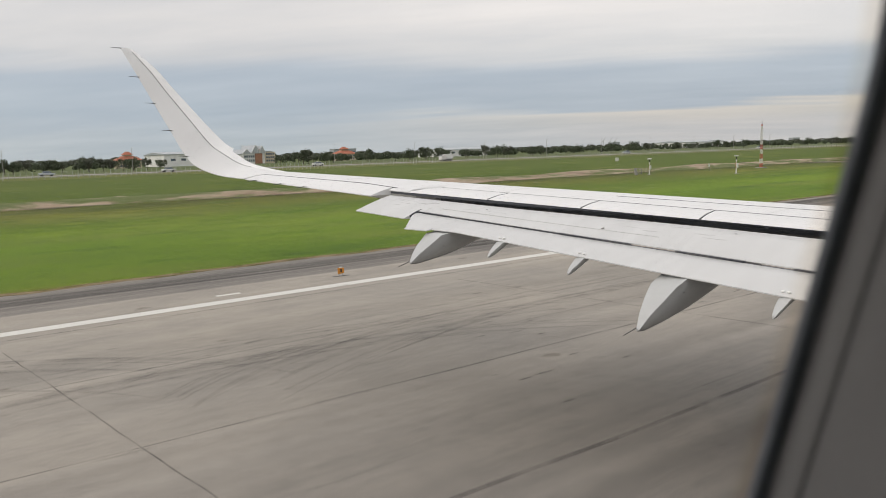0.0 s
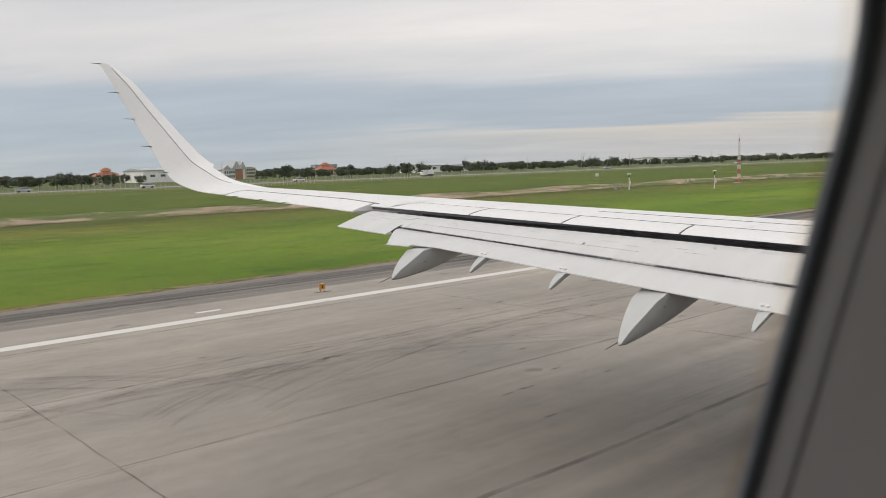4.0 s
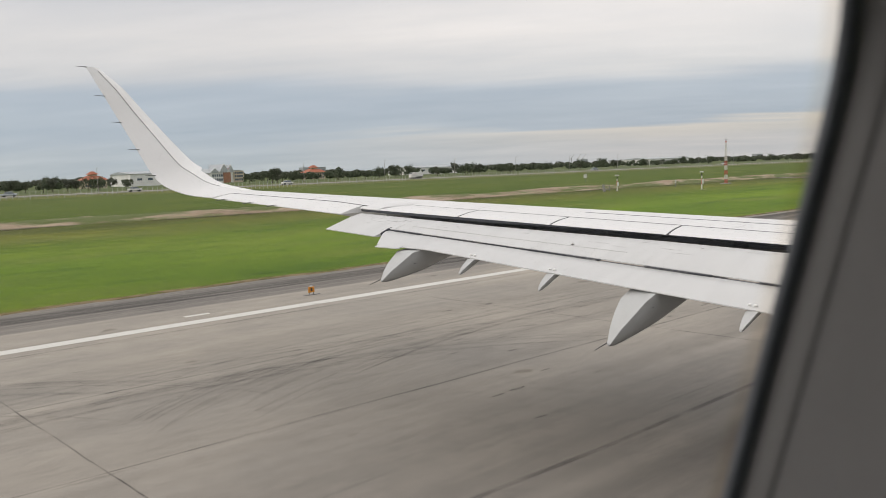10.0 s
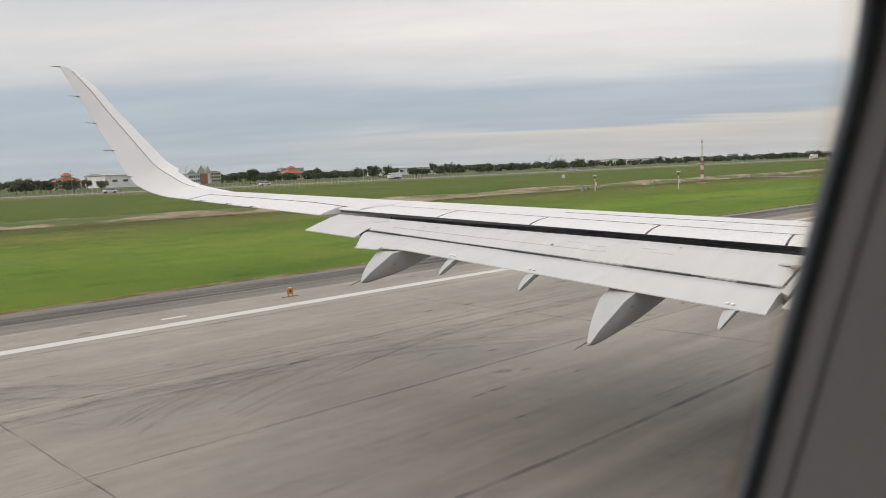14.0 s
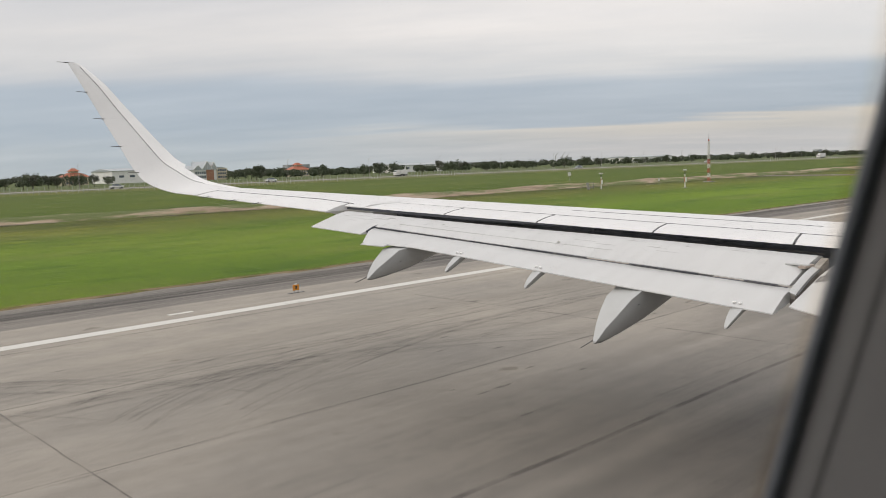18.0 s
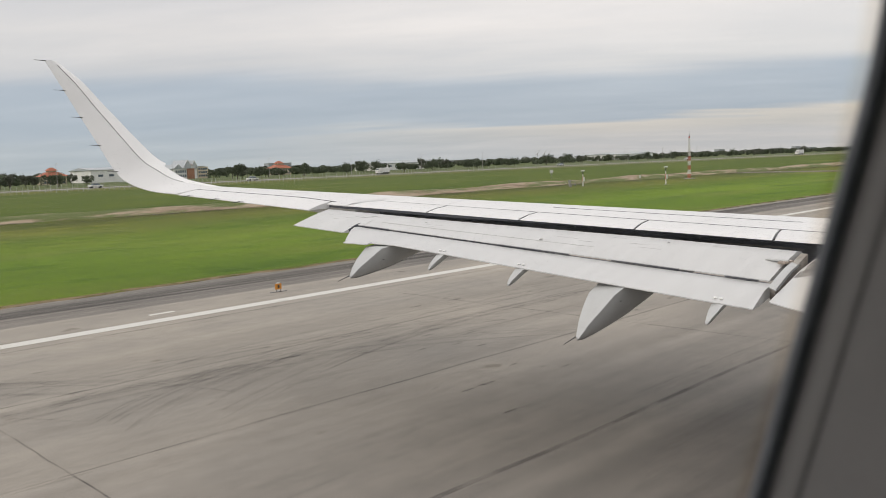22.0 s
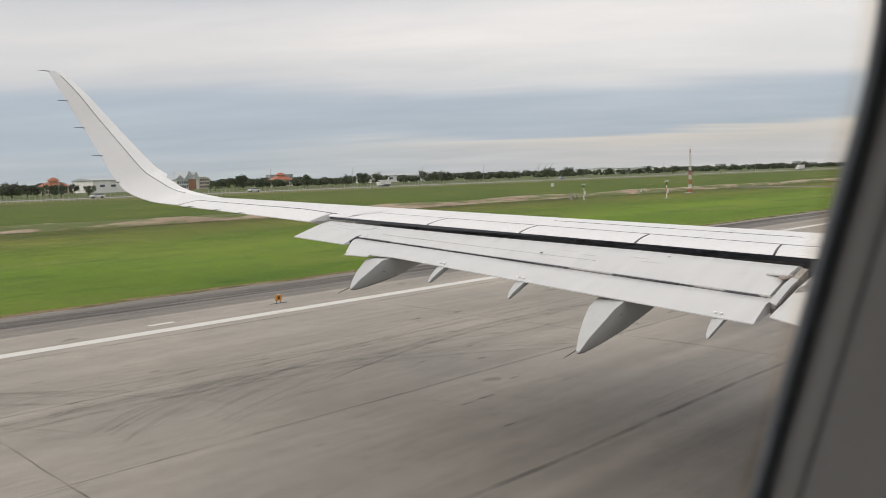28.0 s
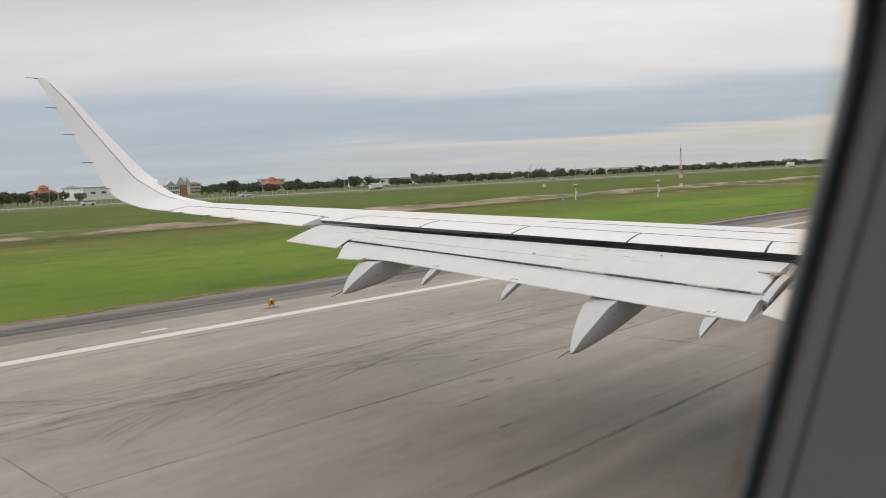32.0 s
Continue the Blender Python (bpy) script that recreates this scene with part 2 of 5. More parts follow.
def runway_material(name, base, dark, streak=1.0, rubber=False):
    m, t, b = nodes_of(name)
    long = ramped(t, noise_at(t, 0.5, 6, (1.6 * streak, 0.045 / streak, 1), 0.65), [(0.36, tuple(c * (1 - 0.22 * streak) for c in base)), (0.62, base)])
    blot = ramped(t, noise_at(t, 0.22, 5, (1, 0.5, 1)), [(0.3, (0.84, 0.84, 0.85)), (0.65, (1.04, 1.02, 1.0))])
    spots = ramped(t, noise_at(t, 1.6, 3, (1, 0.6, 1), 0.4), [(0.235, dark), (0.27, (1, 1, 1))])
    grain = ramped(t, noise_at(t, 45, 4), [(0.3, (0.86, 0.86, 0.86)), (0.7, (1.06, 1.06, 1.06))])
    c = mixed(t, 1.0, mixed(t, 1.0, mixed(t, 1.0, long, blot, "MULTIPLY"), spots, "MULTIPLY"), grain, "MULTIPLY")
    mott = ramped(t, noise_at(t, 0.45, 9, (1, 0.7, 1), 0.62), [(0.32, (0.87, 0.875, 0.88)), (0.68, (1.07, 1.065, 1.055))])
    c = mixed(t, 1.0, c, mott, "MULTIPLY")
    fleck = ramped(t, noise_at(t, 4.5, 8, (1, 0.45, 1), 0.72), [(0.30, (0.86, 0.86, 0.865)), (0.5, (1, 1, 1)), (0.70, (1.07, 1.065, 1.055))])
    c = mixed(t, 1.0, c, fleck, "MULTIPLY")
    if rubber:      # rubber along the wheel tracks near the centreline, plus the aircraft's soft shadow painted in
        sp = t.nodes.new("ShaderNodeSeparateXYZ")
        geo = t.nodes.new("ShaderNodeNewGeometry")
        t.links.new(geo.outputs["Position"], sp.inputs[0])
        uu = t.nodes.new("ShaderNodeMath")
        uu.operation = "MULTIPLY_ADD"
        t.links.new(sp.outputs[0], uu.inputs[0])
        uu.inputs[1].default_value = -0.05
        w = t.nodes.new("ShaderNodeMath")
        w.operation = "MULTIPLY_ADD"
        t.links.new(noise_at(t, 0.35, 5, (1, 0.06, 1)), w.inputs[0])
        w.inputs[1].default_value, w.inputs[2].default_value = 0.16, -0.08
        t.links.new(w.outputs[0], uu.inputs[2])
        c = mixed(t, 1.0, c, ramped(t, uu.outputs[0], [(0.14, (0.63, 0.635, 0.65)), (0.27, (0.71, 0.715, 0.725)), (0.335, (0.84, 0.84, 0.845)), (0.55, (0.98, 0.98, 0.98)), (0.8, (1.07, 1.065, 1.05))]), "MULTIPLY")
        tracks = ramped(t, noise_at(t, 0.8, 7, (1.5, 0.05, 1), 0.6), [(0.40, (1, 1, 1)), (0.72, (0.66, 0.665, 0.68))])
        near = ramped(t, uu.outputs[0], [(0.15, (1, 1, 1)), (0.40, (0.75, 0.75, 0.75)), (0.55, (0.25, 0.25, 0.25)), (0.8, (0.1, 0.1, 0.1))])
        c = mixed(t, near, c, mixed(t, 1.0, c, tracks, "MULTIPLY"))
    local = t.nodes.new("ShaderNodeTexCoord")       # the pattern lies along the runway, which the aircraft crosses at a slight angle
    for k in [k for k in t.links if k.from_node.type == "NEW_GEOMETRY"]:
        t.links.new(local.outputs["Object"], k.to_socket)
    t.links.new(c, b.inputs["Base Color"])
    b.inputs["Roughness"].default_value = 0.85
    b.inputs["Specular IOR Level"].default_value = 0.3
    bumped(t, b, noise_at(t, 60, 4), 0.35, 0.006)
    return m


def worn_paint(name, base, under, keep=0.36):
    m, t, b = nodes_of(name)
    w = ramped(t, noise_at(t, 1.8, 7, (1, 0.3, 1), 0.65), [(keep - 0.06, (0, 0, 0)), (keep + 0.04, (1, 1, 1))])
    t.links.new(mixed(t, w, under, base), b.inputs["Base Color"])
    b.inputs["Roughness"].default_value = 0.75
    bumped(t, b, noise_at(t, 60, 4), 0.3, 0.004)
    return m


GRASS = ground_material()
RUNWAY = runway_material("runway_grooved_concrete", (0.365, 0.340, 0.304), (0.7, 0.68, 0.66), 1.0, True)
SHOULDER = runway_material("shoulder_asphalt", (0.30, 0.28, 0.255), (0.7, 0.7, 0.7), 2.6)
EDGEPAINT = worn_paint("edge_line_white_paint", (0.62, 0.61, 0.57), (0.34, 0.32, 0.3), 0.33)
def earth_material():
    m, t, b = nodes_of("pale_bare_earth")
    e = ramped(t, noise_at(t, 0.5, 7, (1.5, 0.35, 1), 0.65), [(0.3, (0.19, 0.13, 0.09)), (0.5, (0.34, 0.26, 0.185)), (0.7, (0.46, 0.38, 0.29))])
    g = ramped(t, noise_at(t, 0.22, 8, (1.6, 0.5, 1), 0.7), [(0.46, (0, 0, 0)), (0.55, (1, 1, 1))])
    t.links.new(mixed(t, g, (0.115, 0.14, 0.045), e), b.inputs["Base Color"])
    b.inputs["Roughness"].default_value = 0.95
    bumped(t, b, noise_at(t, 3, 8, None, 0.7), 0.8, 0.1)
    return m


EARTH = earth_material()
ROADM = surface("far_road_asphalt", (0.28, 0.27, 0.26), 0.9, 0.15, 0.1, 5)
FENCEW = surface("fence_white_paint", (0.45, 0.48, 0.43), 0.7, 0.1, 1, 10)
BARK = surface("tree_bark", (0.10, 0.08, 0.06), 0.95, 0.3, 2, 15)
LEAVES = []
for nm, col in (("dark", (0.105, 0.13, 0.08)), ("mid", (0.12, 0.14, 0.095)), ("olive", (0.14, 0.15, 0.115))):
    lm = surface("foliage_" + nm, col, 0.9, 0.4, 0.6, 3, 0.2, 0.05)
    lt = lm.node_tree
    lb, lo = lt.nodes["Principled BSDF"], lt.nodes["Material Output"]
    tl, lx = lt.nodes.new("ShaderNodeBsdfTranslucent"), lt.nodes.new("ShaderNodeMixShader")
    lx.inputs[0].default_value = 0.35
    lt.links.new(lb.inputs["Base Color"].links[0].from_socket, tl.inputs[0])
    lt.links.new(lb.outputs[0], lx.inputs[1])
    lt.links.new(tl.outputs[0], lx.inputs[2])
    lt.links.new(lx.outputs[0], lo.inputs[0])
    LEAVES.append(lm)
WALLW = surface("plaster_white", (0.78, 0.78, 0.76), 0.85, 0.1, 0.3, 4)
WALLC = surface("plaster_cream", (0.55, 0.48, 0.36), 0.85, 0.1, 0.3, 4)
BRICK = surface("brick_orange", (0.38, 0.2, 0.13), 0.9, 0.15, 0.5, 6)
ROOFR = surface("roof_tile_red", (0.42, 0.15, 0.09), 0.8, 0.15, 0.6, 8)
ROOFG = surface("roof_metal_grey", (0.42, 0.45, 0.47), 0.5, 0.1, 0.5, 6)
GLASSB = surface("window_dark_glass", (0.12, 0.15, 0.18), 0.2, 0.2, 0.3, 3)
RED = surface("mast_red_paint", (0.46, 0.11, 0.07), 0.6, 0.1, 3, 30)
MASTW = surface("mast_white_paint", (0.7, 0.69, 0.66), 0.6, 0.1, 3, 30)
ORANGE = surface("marker_orange_paint", (0.6, 0.24, 0.03), 0.6, 0.1, 5, 30)
CONCRETE = surface("concrete_grey", (0.36, 0.35, 0.33), 0.9, 0.15, 0.6, 12)
BLACKP = surface("black_paint", (0.03, 0.03, 0.03), 0.6, 0.2, 5, 40)

# ---- building helpers ----


def place(u, y, z):
    return Vector((-u, y, z))


def part(name, bm, material, parent=None, label="", smooth=False):
    me = bpy.data.meshes.new(name)
    bmesh.ops.recalc_face_normals(bm, faces=bm.faces)
    bm.to_mesh(me)
    bm.free()
    me.materials.append(material)
    if smooth:
        for p in me.polygons:
            p.use_smooth = True
        me.set_sharp_from_angle(angle=radians(35))
    ob = new(name, me)
    ob.parent = parent
    if label:
        ob["label"] = label
    return ob


def empty(name, at, label, category, group="", kind=""):
    ob = new(name)
    ob.location = at
    bpy.context.view_layer.update()
    return tagged(ob, label, category, group, kind)


def loft(sections, caps=True, bm=None, closed=True):
    bm = bm or bmesh.new()
    rings = [[bm.verts.new(p) for p in s] for s in sections]
    n = len(rings[0])
    for a, b in zip(rings, rings[1:]):
        for i in range(n if closed else n - 1):
            bm.faces.new((a[i], a[(i + 1) % n], b[(i + 1) % n], b[i]))
    if caps and closed:
        bm.faces.new(rings[0][::-1])
        bm.faces.new(rings[-1])
    return bm


def box(x0, y0, z0, x1, y1, z1, bm=None, bevel=0.0):
    bm = bm or bmesh.new()
    vs = [bm.verts.new(p) for p in ((x0, y0, z0), (x1, y0, z0), (x1, y1, z0), (x0, y1, z0), (x0, y0, z1), (x1, y0, z1), (x1, y1, z1), (x0, y1, z1))]
    fs = [bm.faces.new([vs[i] for i in q]) for q in ((0, 3, 2, 1), (4, 5, 6, 7), (0, 1, 5, 4), (1, 2, 6, 5), (2, 3, 7, 6), (3, 0, 4, 7))]
    if bevel:
        bmesh.ops.bevel(bm, geom=list({e for f in fs for e in f.edges}), offset=bevel, segments=2, affect="EDGES", profile=0.5)
    return bm


def rod(p, q, r0, r1=None, n=8, bm=None):
    r1 = r0 if r1 is None else r1
    p, q = Vector(p), Vector(q)
    d = (q - p).normalized()
    a = d.orthogonal().normalized()
    b = d.cross(a)
    ring = lambda c, r: [c + (a * math.cos(k * math.tau / n) + b * math.sin(k * math.tau / n)) * r for k in range(n)]
    return loft([ring(p, r0), ring(q, r1)], True, bm)


def tube(points, r, n=6, bm=None):
    pts = [Vector(p) for p in points]
    secs = []
    for i, c in enumerate(pts):
        d = (pts[min(i + 1, len(pts) - 1)] - pts[max(i - 1, 0)]).normalized()
        a = d.cross(Vector((0.13, 0.2, 1))).normalized()
        b = d.cross(a)
        secs.append([c + (a * math.cos(k * math.tau / n) + b * math.sin(k * math.tau / n)) * r for k in range(n)])
    return loft(secs, True, bm)


def ribbon(points, width, up=Vector((0, 0, 1)), lift=0.003, bm=None):
    """A thin raised strip along points, lying on a surface whose normal is about up."""
    pts = [Vector(p) for p in points]
    secs = []
    for i, c in enumerate(pts):
        d = (pts[min(i + 1, len(pts) - 1)] - pts[max(i - 1, 0)]).normalized()
        s = d.cross(up).normalized() * width / 2
        n = s.cross(d).normalized()
        n = n if n.dot(up) > 0 else -n
        secs.append([c - s + n * lift, c + s + n * lift, c + s - n * 0.004, c - s - n * 0.004])
    return loft(secs, True, bm)

# ---- the ground and the runway ----
EDGE_U = 19.5          # centre of the white edge line
SHOULDER_U = 21.8
GRASS_U = 25.3


def sheet(u0, u1, y0, y1, z, nu=1, ny=1, wave=None):
    bm = bmesh.new()
    g = [[bm.verts.new(place(u0 + (u1 - u0) * i / nu + (wave(i / nu, y0 + (y1 - y0) * j / ny)[0] if wave else 0), y0 + (y1 - y0) * j / ny,
                             z + (wave(i / nu, y0 + (y1 - y0) * j / ny)[1] if wave else 0))) for j in range(ny + 1)] for i in range(nu + 1)]
    for i in range(nu):
        for j in range(ny):
            bm.faces.new((g[i][j], g[i][j + 1], g[i + 1][j + 1], g[i + 1][j]))
    return bm


ground = part("ground", sheet(-4000, 4000, -4000, 4000, -0.05, 8, 8), GRASS)
tagged(ground, "flat mown green airfield grass reaching the horizon", "grass", kind="structure")


def slab(u0, u1, y0, y1, z0, z1):
    return box(-u1, y0, z0, -u0, y1, z1)


runway = part("road", slab(-26, SHOULDER_U, -300, 1800, -0.3, 0.0), RUNWAY)
tagged(runway, "worn pale grey concrete runway with tar joints and tyre marks", "runway", kind="structure")


def rough_edge(s, y):
    if s < 0.999:
        return 0.0, 0.0
    return 0.35 * (noise.noise((y * 0.35, 3.1, 0)) + 0.5 * noise.noise((y * 1.7, 0, 2))), 0.0


shoulder = part("pavement", sheet(SHOULDER_U, GRASS_U, -60, 700, -0.004, 2, 1500, rough_edge), SHOULDER)
tagged(shoulder, "darker streaked asphalt runway shoulder meeting the grass", "shoulder", kind="structure")
RUNWAY_TURN = radians(2.0)         # the aircraft's nose points this far right of the runway
runway.rotation_euler.z = shoulder.rotation_euler.z = RUNWAY_TURN
edge_line = part("edge_line", slab(EDGE_U - 0.235, EDGE_U + 0.235, -300, 1500, -0.01, 0.004), EDGEPAINT, runway, "worn white painted runway edge line")

# ---- the aircraft: port wing, window and cabin wall round the camera ----
aircraft = empty("airliner", (1.62, 0, 0), "white twin-jet airliner on its wheels, port wing with flaps extended", "airplane")
AX = Vector((1.62, 0, 0))


def apart(name, bm, material, label="", smooth=False, parent=None):
    """A part of the aircraft, given in the world's metres."""
    bmesh.ops.translate(bm, verts=bm.verts, vec=-AX)
    return part(name, bm, material, parent or aircraft, label, smooth)


def crest(u):
    return place(u, 12.86 - 0.4646 * u, 2.887 + (u - 5.4) * 0.0708)


def hinge(u):
    return place(u, 10.9 - 0.315 * u, 2.813 + (u - 4.66) * 0.0664)


def spoiler_te(u):
    return place(u, 10.05 - 0.30 * u, 2.759 + (u - 4.3) * 0.0663)


def aileron_front(u):
    return place(u, 10.05 - 0.29 * u, 3.255 + (u - 10.82) * 0.0654 - 0.042 * max(0.0, min(1.0, (11.5 - u) / 0.9)))


def aileron_te(u):
    return place(u, 9.47 - 0.277 * u, 3.122 + (u - 10.92) * 0.0864)


def flap_front(u):
    return place(u, 9.945 - 0.30 * u, 2.630 + (u - 4.31) * 0.0758 + 0.035 * max(0.0, min(1.0, (8.6 - u) / 3)))


def aft_front(u):
    return place(u, 9.08 - 0.26 * u, 2.382 + (u - 4.08) * 0.0924)


def main_te(u):
    return place(u, 8.85 - 0.26 * u, 2.297 + (u - 4.08) * 0.0924)


def aft_te(u):
    droop = 0.02 + 0.05 * max(0.0, (u - 3.9) / 3.8) ** 1.1 - 0.06 * max(0.0, (u - 8.5) / 0.8)      # a slight twist along the span
    return place(u, 8.5 - 0.26 * u, 2.156 + (u - 3.9) * 0.1017 + droop)


def leading(u):
    c = crest(u)
    return place(u, 6.6 + 0.5 * (14.1 - u), c.z - 0.10 - 0.027 * (15.5 - u))


def down(p, dz, dy=0.0):
    return p + Vector((0, dy, -dz))


def wing_section(u):
    """Upper skin from the rear edge over the crest to the leading edge, and back under."""
    out = u > 10.5
    rear = aileron_front(u) if out else hinge(u)
    c, le = crest(u), leading(u)
    th = 0.16 + 0.035 * (14.5 - u)
    pts = [rear]
    for s in (0.33, 0.66):
        p = rear.lerp(c, s)
        pts.append(p + Vector((0, 0, 0.018 * math.sin(s * math.pi))))
    pts.append(c)
    for s in (0.4, 0.75, 0.93):
        p = c.lerp(le, s)
        pts.append(p + Vector((0, 0, (c.z - le.z) * 0.42 * math.sin(s * math.pi) ** 0.8)))
    pts.append(le)
    pts.append(le + Vector((0, -0.12, -0.07 - 0.006 * (15 - u))))
    pts.append(c.lerp(le, 0.4) + Vector((0, 0, -th)))
    pts.append(c + Vector((0, 0, -th * 1.1)))
    pts.append(down(rear, th * 0.9, 0.12))
    pts.append(down(rear, 0.03, 0.1))
    return pts


US = [0.2, 2.0, 3.4, 4.3, 5.2, 6.2, 7.2, 8.2, 9.2, 10.0, 10.48, 10.52, 10.9, 11.4, 12.2, 13.0, 13.7, 14.12]
apart("wing_box", loft([wing_section(u) for u in US]), WHITE, "white painted wing skin", True)

# dark seam along the spoiler hinges and along the leading-edge joint
apart("hinge_seam", ribbon([hinge(u) + Vector((0, 0.02, 0.001)) for u in (3.6, 5, 7, 9, 10.58)], 0.022), LINE)
apart("outer_seam", ribbon([hinge(u) + Vector((0, 0.03, 0.012)) for u in (10.62, 11.5, 12.5, 13.4, 14.0)], 0.016), LINE)
apart("aileron_seam", ribbon([aileron_front(u) + Vector((0, 0.01, 0.001)) for u in (10.8, 11.5, 12.5, 13.4, 14.08)], 0.03), LINE)
apart("front_seam", ribbon([crest(u).lerp(hinge(u), 0.42) + Vector((0, 0, 0.017)) for u in (4.6, 5.6, 6.6, 7.8)], 0.012), LINE)

for k in range(13):
    u = 6.05 - 0.115 * k
    q = crest(u).lerp(hinge(u), 0.36) + Vector((0, 0, 0.017))
    apart("marking_bar", box(q.x - 0.03, q.y - 0.004, q.z - 0.004, q.x + 0.03 * (0.6 + 0.4 * (k % 3)), q.y + 0.004, q.z + 0.0012), FLAPW)
for u in (5.55, 9.3, 12.1):      # chordwise skin joints
    apart("skin_joint", ribbon([crest(u).lerp(aileron_front(u) if u > 10.6 else hinge(u), s) + Vector((0, 0, 0.018 * math.sin(s * math.pi) + 0.0005)) for s in (0.05, 0.34, 0.67, 0.97)], 0.006, lift=0.0008), LIGHTGREY)

# ground and flight spoilers lying flush, each a bevelled panel
SKEW = 0.24          # their side edges stand square to the swept hinge line
SPOILER_U = [(10.46, 8.995), (8.965, 7.505), (7.475, 5.915), (5.885, 4.315), (4.285, 3.75)]
for a, b in SPOILER_U:
    secs = []
    for k in range(5):
        u = a + (b - a) * k / 4
        h, e = hinge(min(u + SKEW, 10.48)) + Vector((0, -0.02, 0.002)), spoiler_te(u)
        m = h.lerp(e, 0.5) + Vector((0, 0, 0.012))
        secs.append([h, m, e + Vector((0, 0.02, 0.003)), e - Vector((0, 0, 0.012)), down(m, 0.06), down(h, 0.09)])
    apart("spoiler", loft(secs), WHITE, "white spoiler panel lying flush on the wing", True)
    apart("spoiler_seal", tube([down(spoiler_te(a + (b - a) * k / 6), 0.02, 0.03) for k in range(7)], 0.011), RUBBER)
for u in (8.98, 7.49, 5.9, 4.3):
    apart("spoiler_gap", ribbon([hinge(u + SKEW) + Vector((0, -0.02, 0.004)), hinge(u + SKEW).lerp(spoiler_te(u), 0.5) + Vector((0, 0, 0.0125)), spoiler_te(u) + Vector((0, 0.02, 0.004))], 0.010, lift=0.001), RUBBER)

# dark strip added under the spoilers' rear edge for the slot's shade
secs = []
for u in (10.84, 10.4, 9.8, 9.2, 8.6, 8.0, 7.0, 6.0, 5.0, 3.8):
    e = spoiler_te(u)
    lip = 0.055 if u > 8.5 else 0.055 - 0.03 * min(1, (8.5 - u) / 2)
    secs.append([down(e, 0.012, 0.03), down(e, 0.013, 0.012), down(e, lip, 0.02), down(e, lip, 0.04)])
apart("slot_shade_strip", loft(secs), RUBBER, "dark strip standing in for the flap slot's shade")

# fixed panel between aileron and spoilers
secs = []
for u in (10.475, 10.6, 10.72, 10.86):
    f, e = aileron_front(u) + Vector((0, 0.01, 0.001)), spoiler_te(u)
    secs.append([f, f.lerp(e, 0.5) + Vector((0, 0, 0.006)), e, down(e, 0.012), down(f.lerp(e, 0.5), 0.06), down(f, 0.1)])
apart("fixed_trailing_panel", loft(secs), WHITE, smooth=True)

# aileron
secs = []
for k in range(7):
    u = 14.06 - (14.06 - 10.9) * k / 6
    f, e = aileron_front(u), aileron_te(u)
    secs.append([f + Vector((0, -0.012, 0)), f.lerp(e, 0.5) + Vector((0, 0, 0.01)), e, down(e, 0.012), down(f.lerp(e, 0.5), 0.06), down(f, 0.12)])
aileron = apart("aileron", loft(secs), WHITE, "white aileron", True)
for u in (13.75, 13.05, 12.45):
    e = aileron_te(u)
    apart("static_wick", rod(e + Vector((0, 0.02, 0.008)), e + Vector((0.0, -0.16, -0.01)), 0.009, 0.004, 6), LINE, parent=None)
    apart("wick_base", box(e.x - 0.05, e.y, e.z - 0.004, e.x + 0.05, e.y + 0.07, e.z + 0.014, None, 0.006), WHITE)

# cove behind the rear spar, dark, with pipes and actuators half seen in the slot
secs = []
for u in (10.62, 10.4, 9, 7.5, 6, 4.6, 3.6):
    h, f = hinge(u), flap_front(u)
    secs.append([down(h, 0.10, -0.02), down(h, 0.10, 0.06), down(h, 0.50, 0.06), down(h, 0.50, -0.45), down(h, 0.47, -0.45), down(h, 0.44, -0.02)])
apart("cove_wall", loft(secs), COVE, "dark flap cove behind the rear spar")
random.seed(4)
for k in range(4):
    pts = []
    for i in range(23):
        u = 10.1 - i * 0.27
        h = hinge(u).lerp(spoiler_te(u), 0.25 + 0.16 * k)
        pts.append(down(h, 0.135 + 0.03 * k + 0.015 * random.random(), 0.03 * math.sin(i * 1.3 + k)))
    apart("hydraulic_pipe", tube(pts, 0.009 + 0.003 * (k % 2)), (COVE, STEEL, COVE, LINE)[k])
for u in (9.7, 8.2, 6.9, 5.3):
    h = hinge(u).lerp(spoiler_te(u), 0.4)
    apart("spoiler_actuator", rod(down(h, 0.15, 0.18), down(h, 0.09, -0.12), 0.04, 0.03, 10), COVE)

# main flap: outer tab beyond the aft flap, then the long inner span
def main_section(u, outer):
    f = flap_front(u)
    e = main_te(u) if outer else aft_front(u) + Vector((0, 0.03, 0.012))
    c = (f - e).length
    return [down(f, 0.16, 0.10), down(f, 0.07, 0.16), down(f, 0.015, 0.09), f + Vector((0, 0, 0.0)), f.lerp(e, 0.3) + Vector((0, 0, 0.022 * c)),
            f.lerp(e, 0.65) + Vector((0, 0, 0.016 * c)), e, down(e, 0.012), f.lerp(e, 0.5) + Vector((0, 0, -0.13)), down(f, 0.2, 0.0)]


outer = [main_section(u, True) for u in (10.72, 10.66, 10.3, 10.0, 9.72)]
inner = [main_section(u, False) for u in (9.70, 9.0, 8.2, 7.4, 6.6, 5.8, 5.0, 4.4, 4.0)]
main_flap = apart("main_flap", loft(outer + inner), FLAPW, "grey-white extended main flap", True)
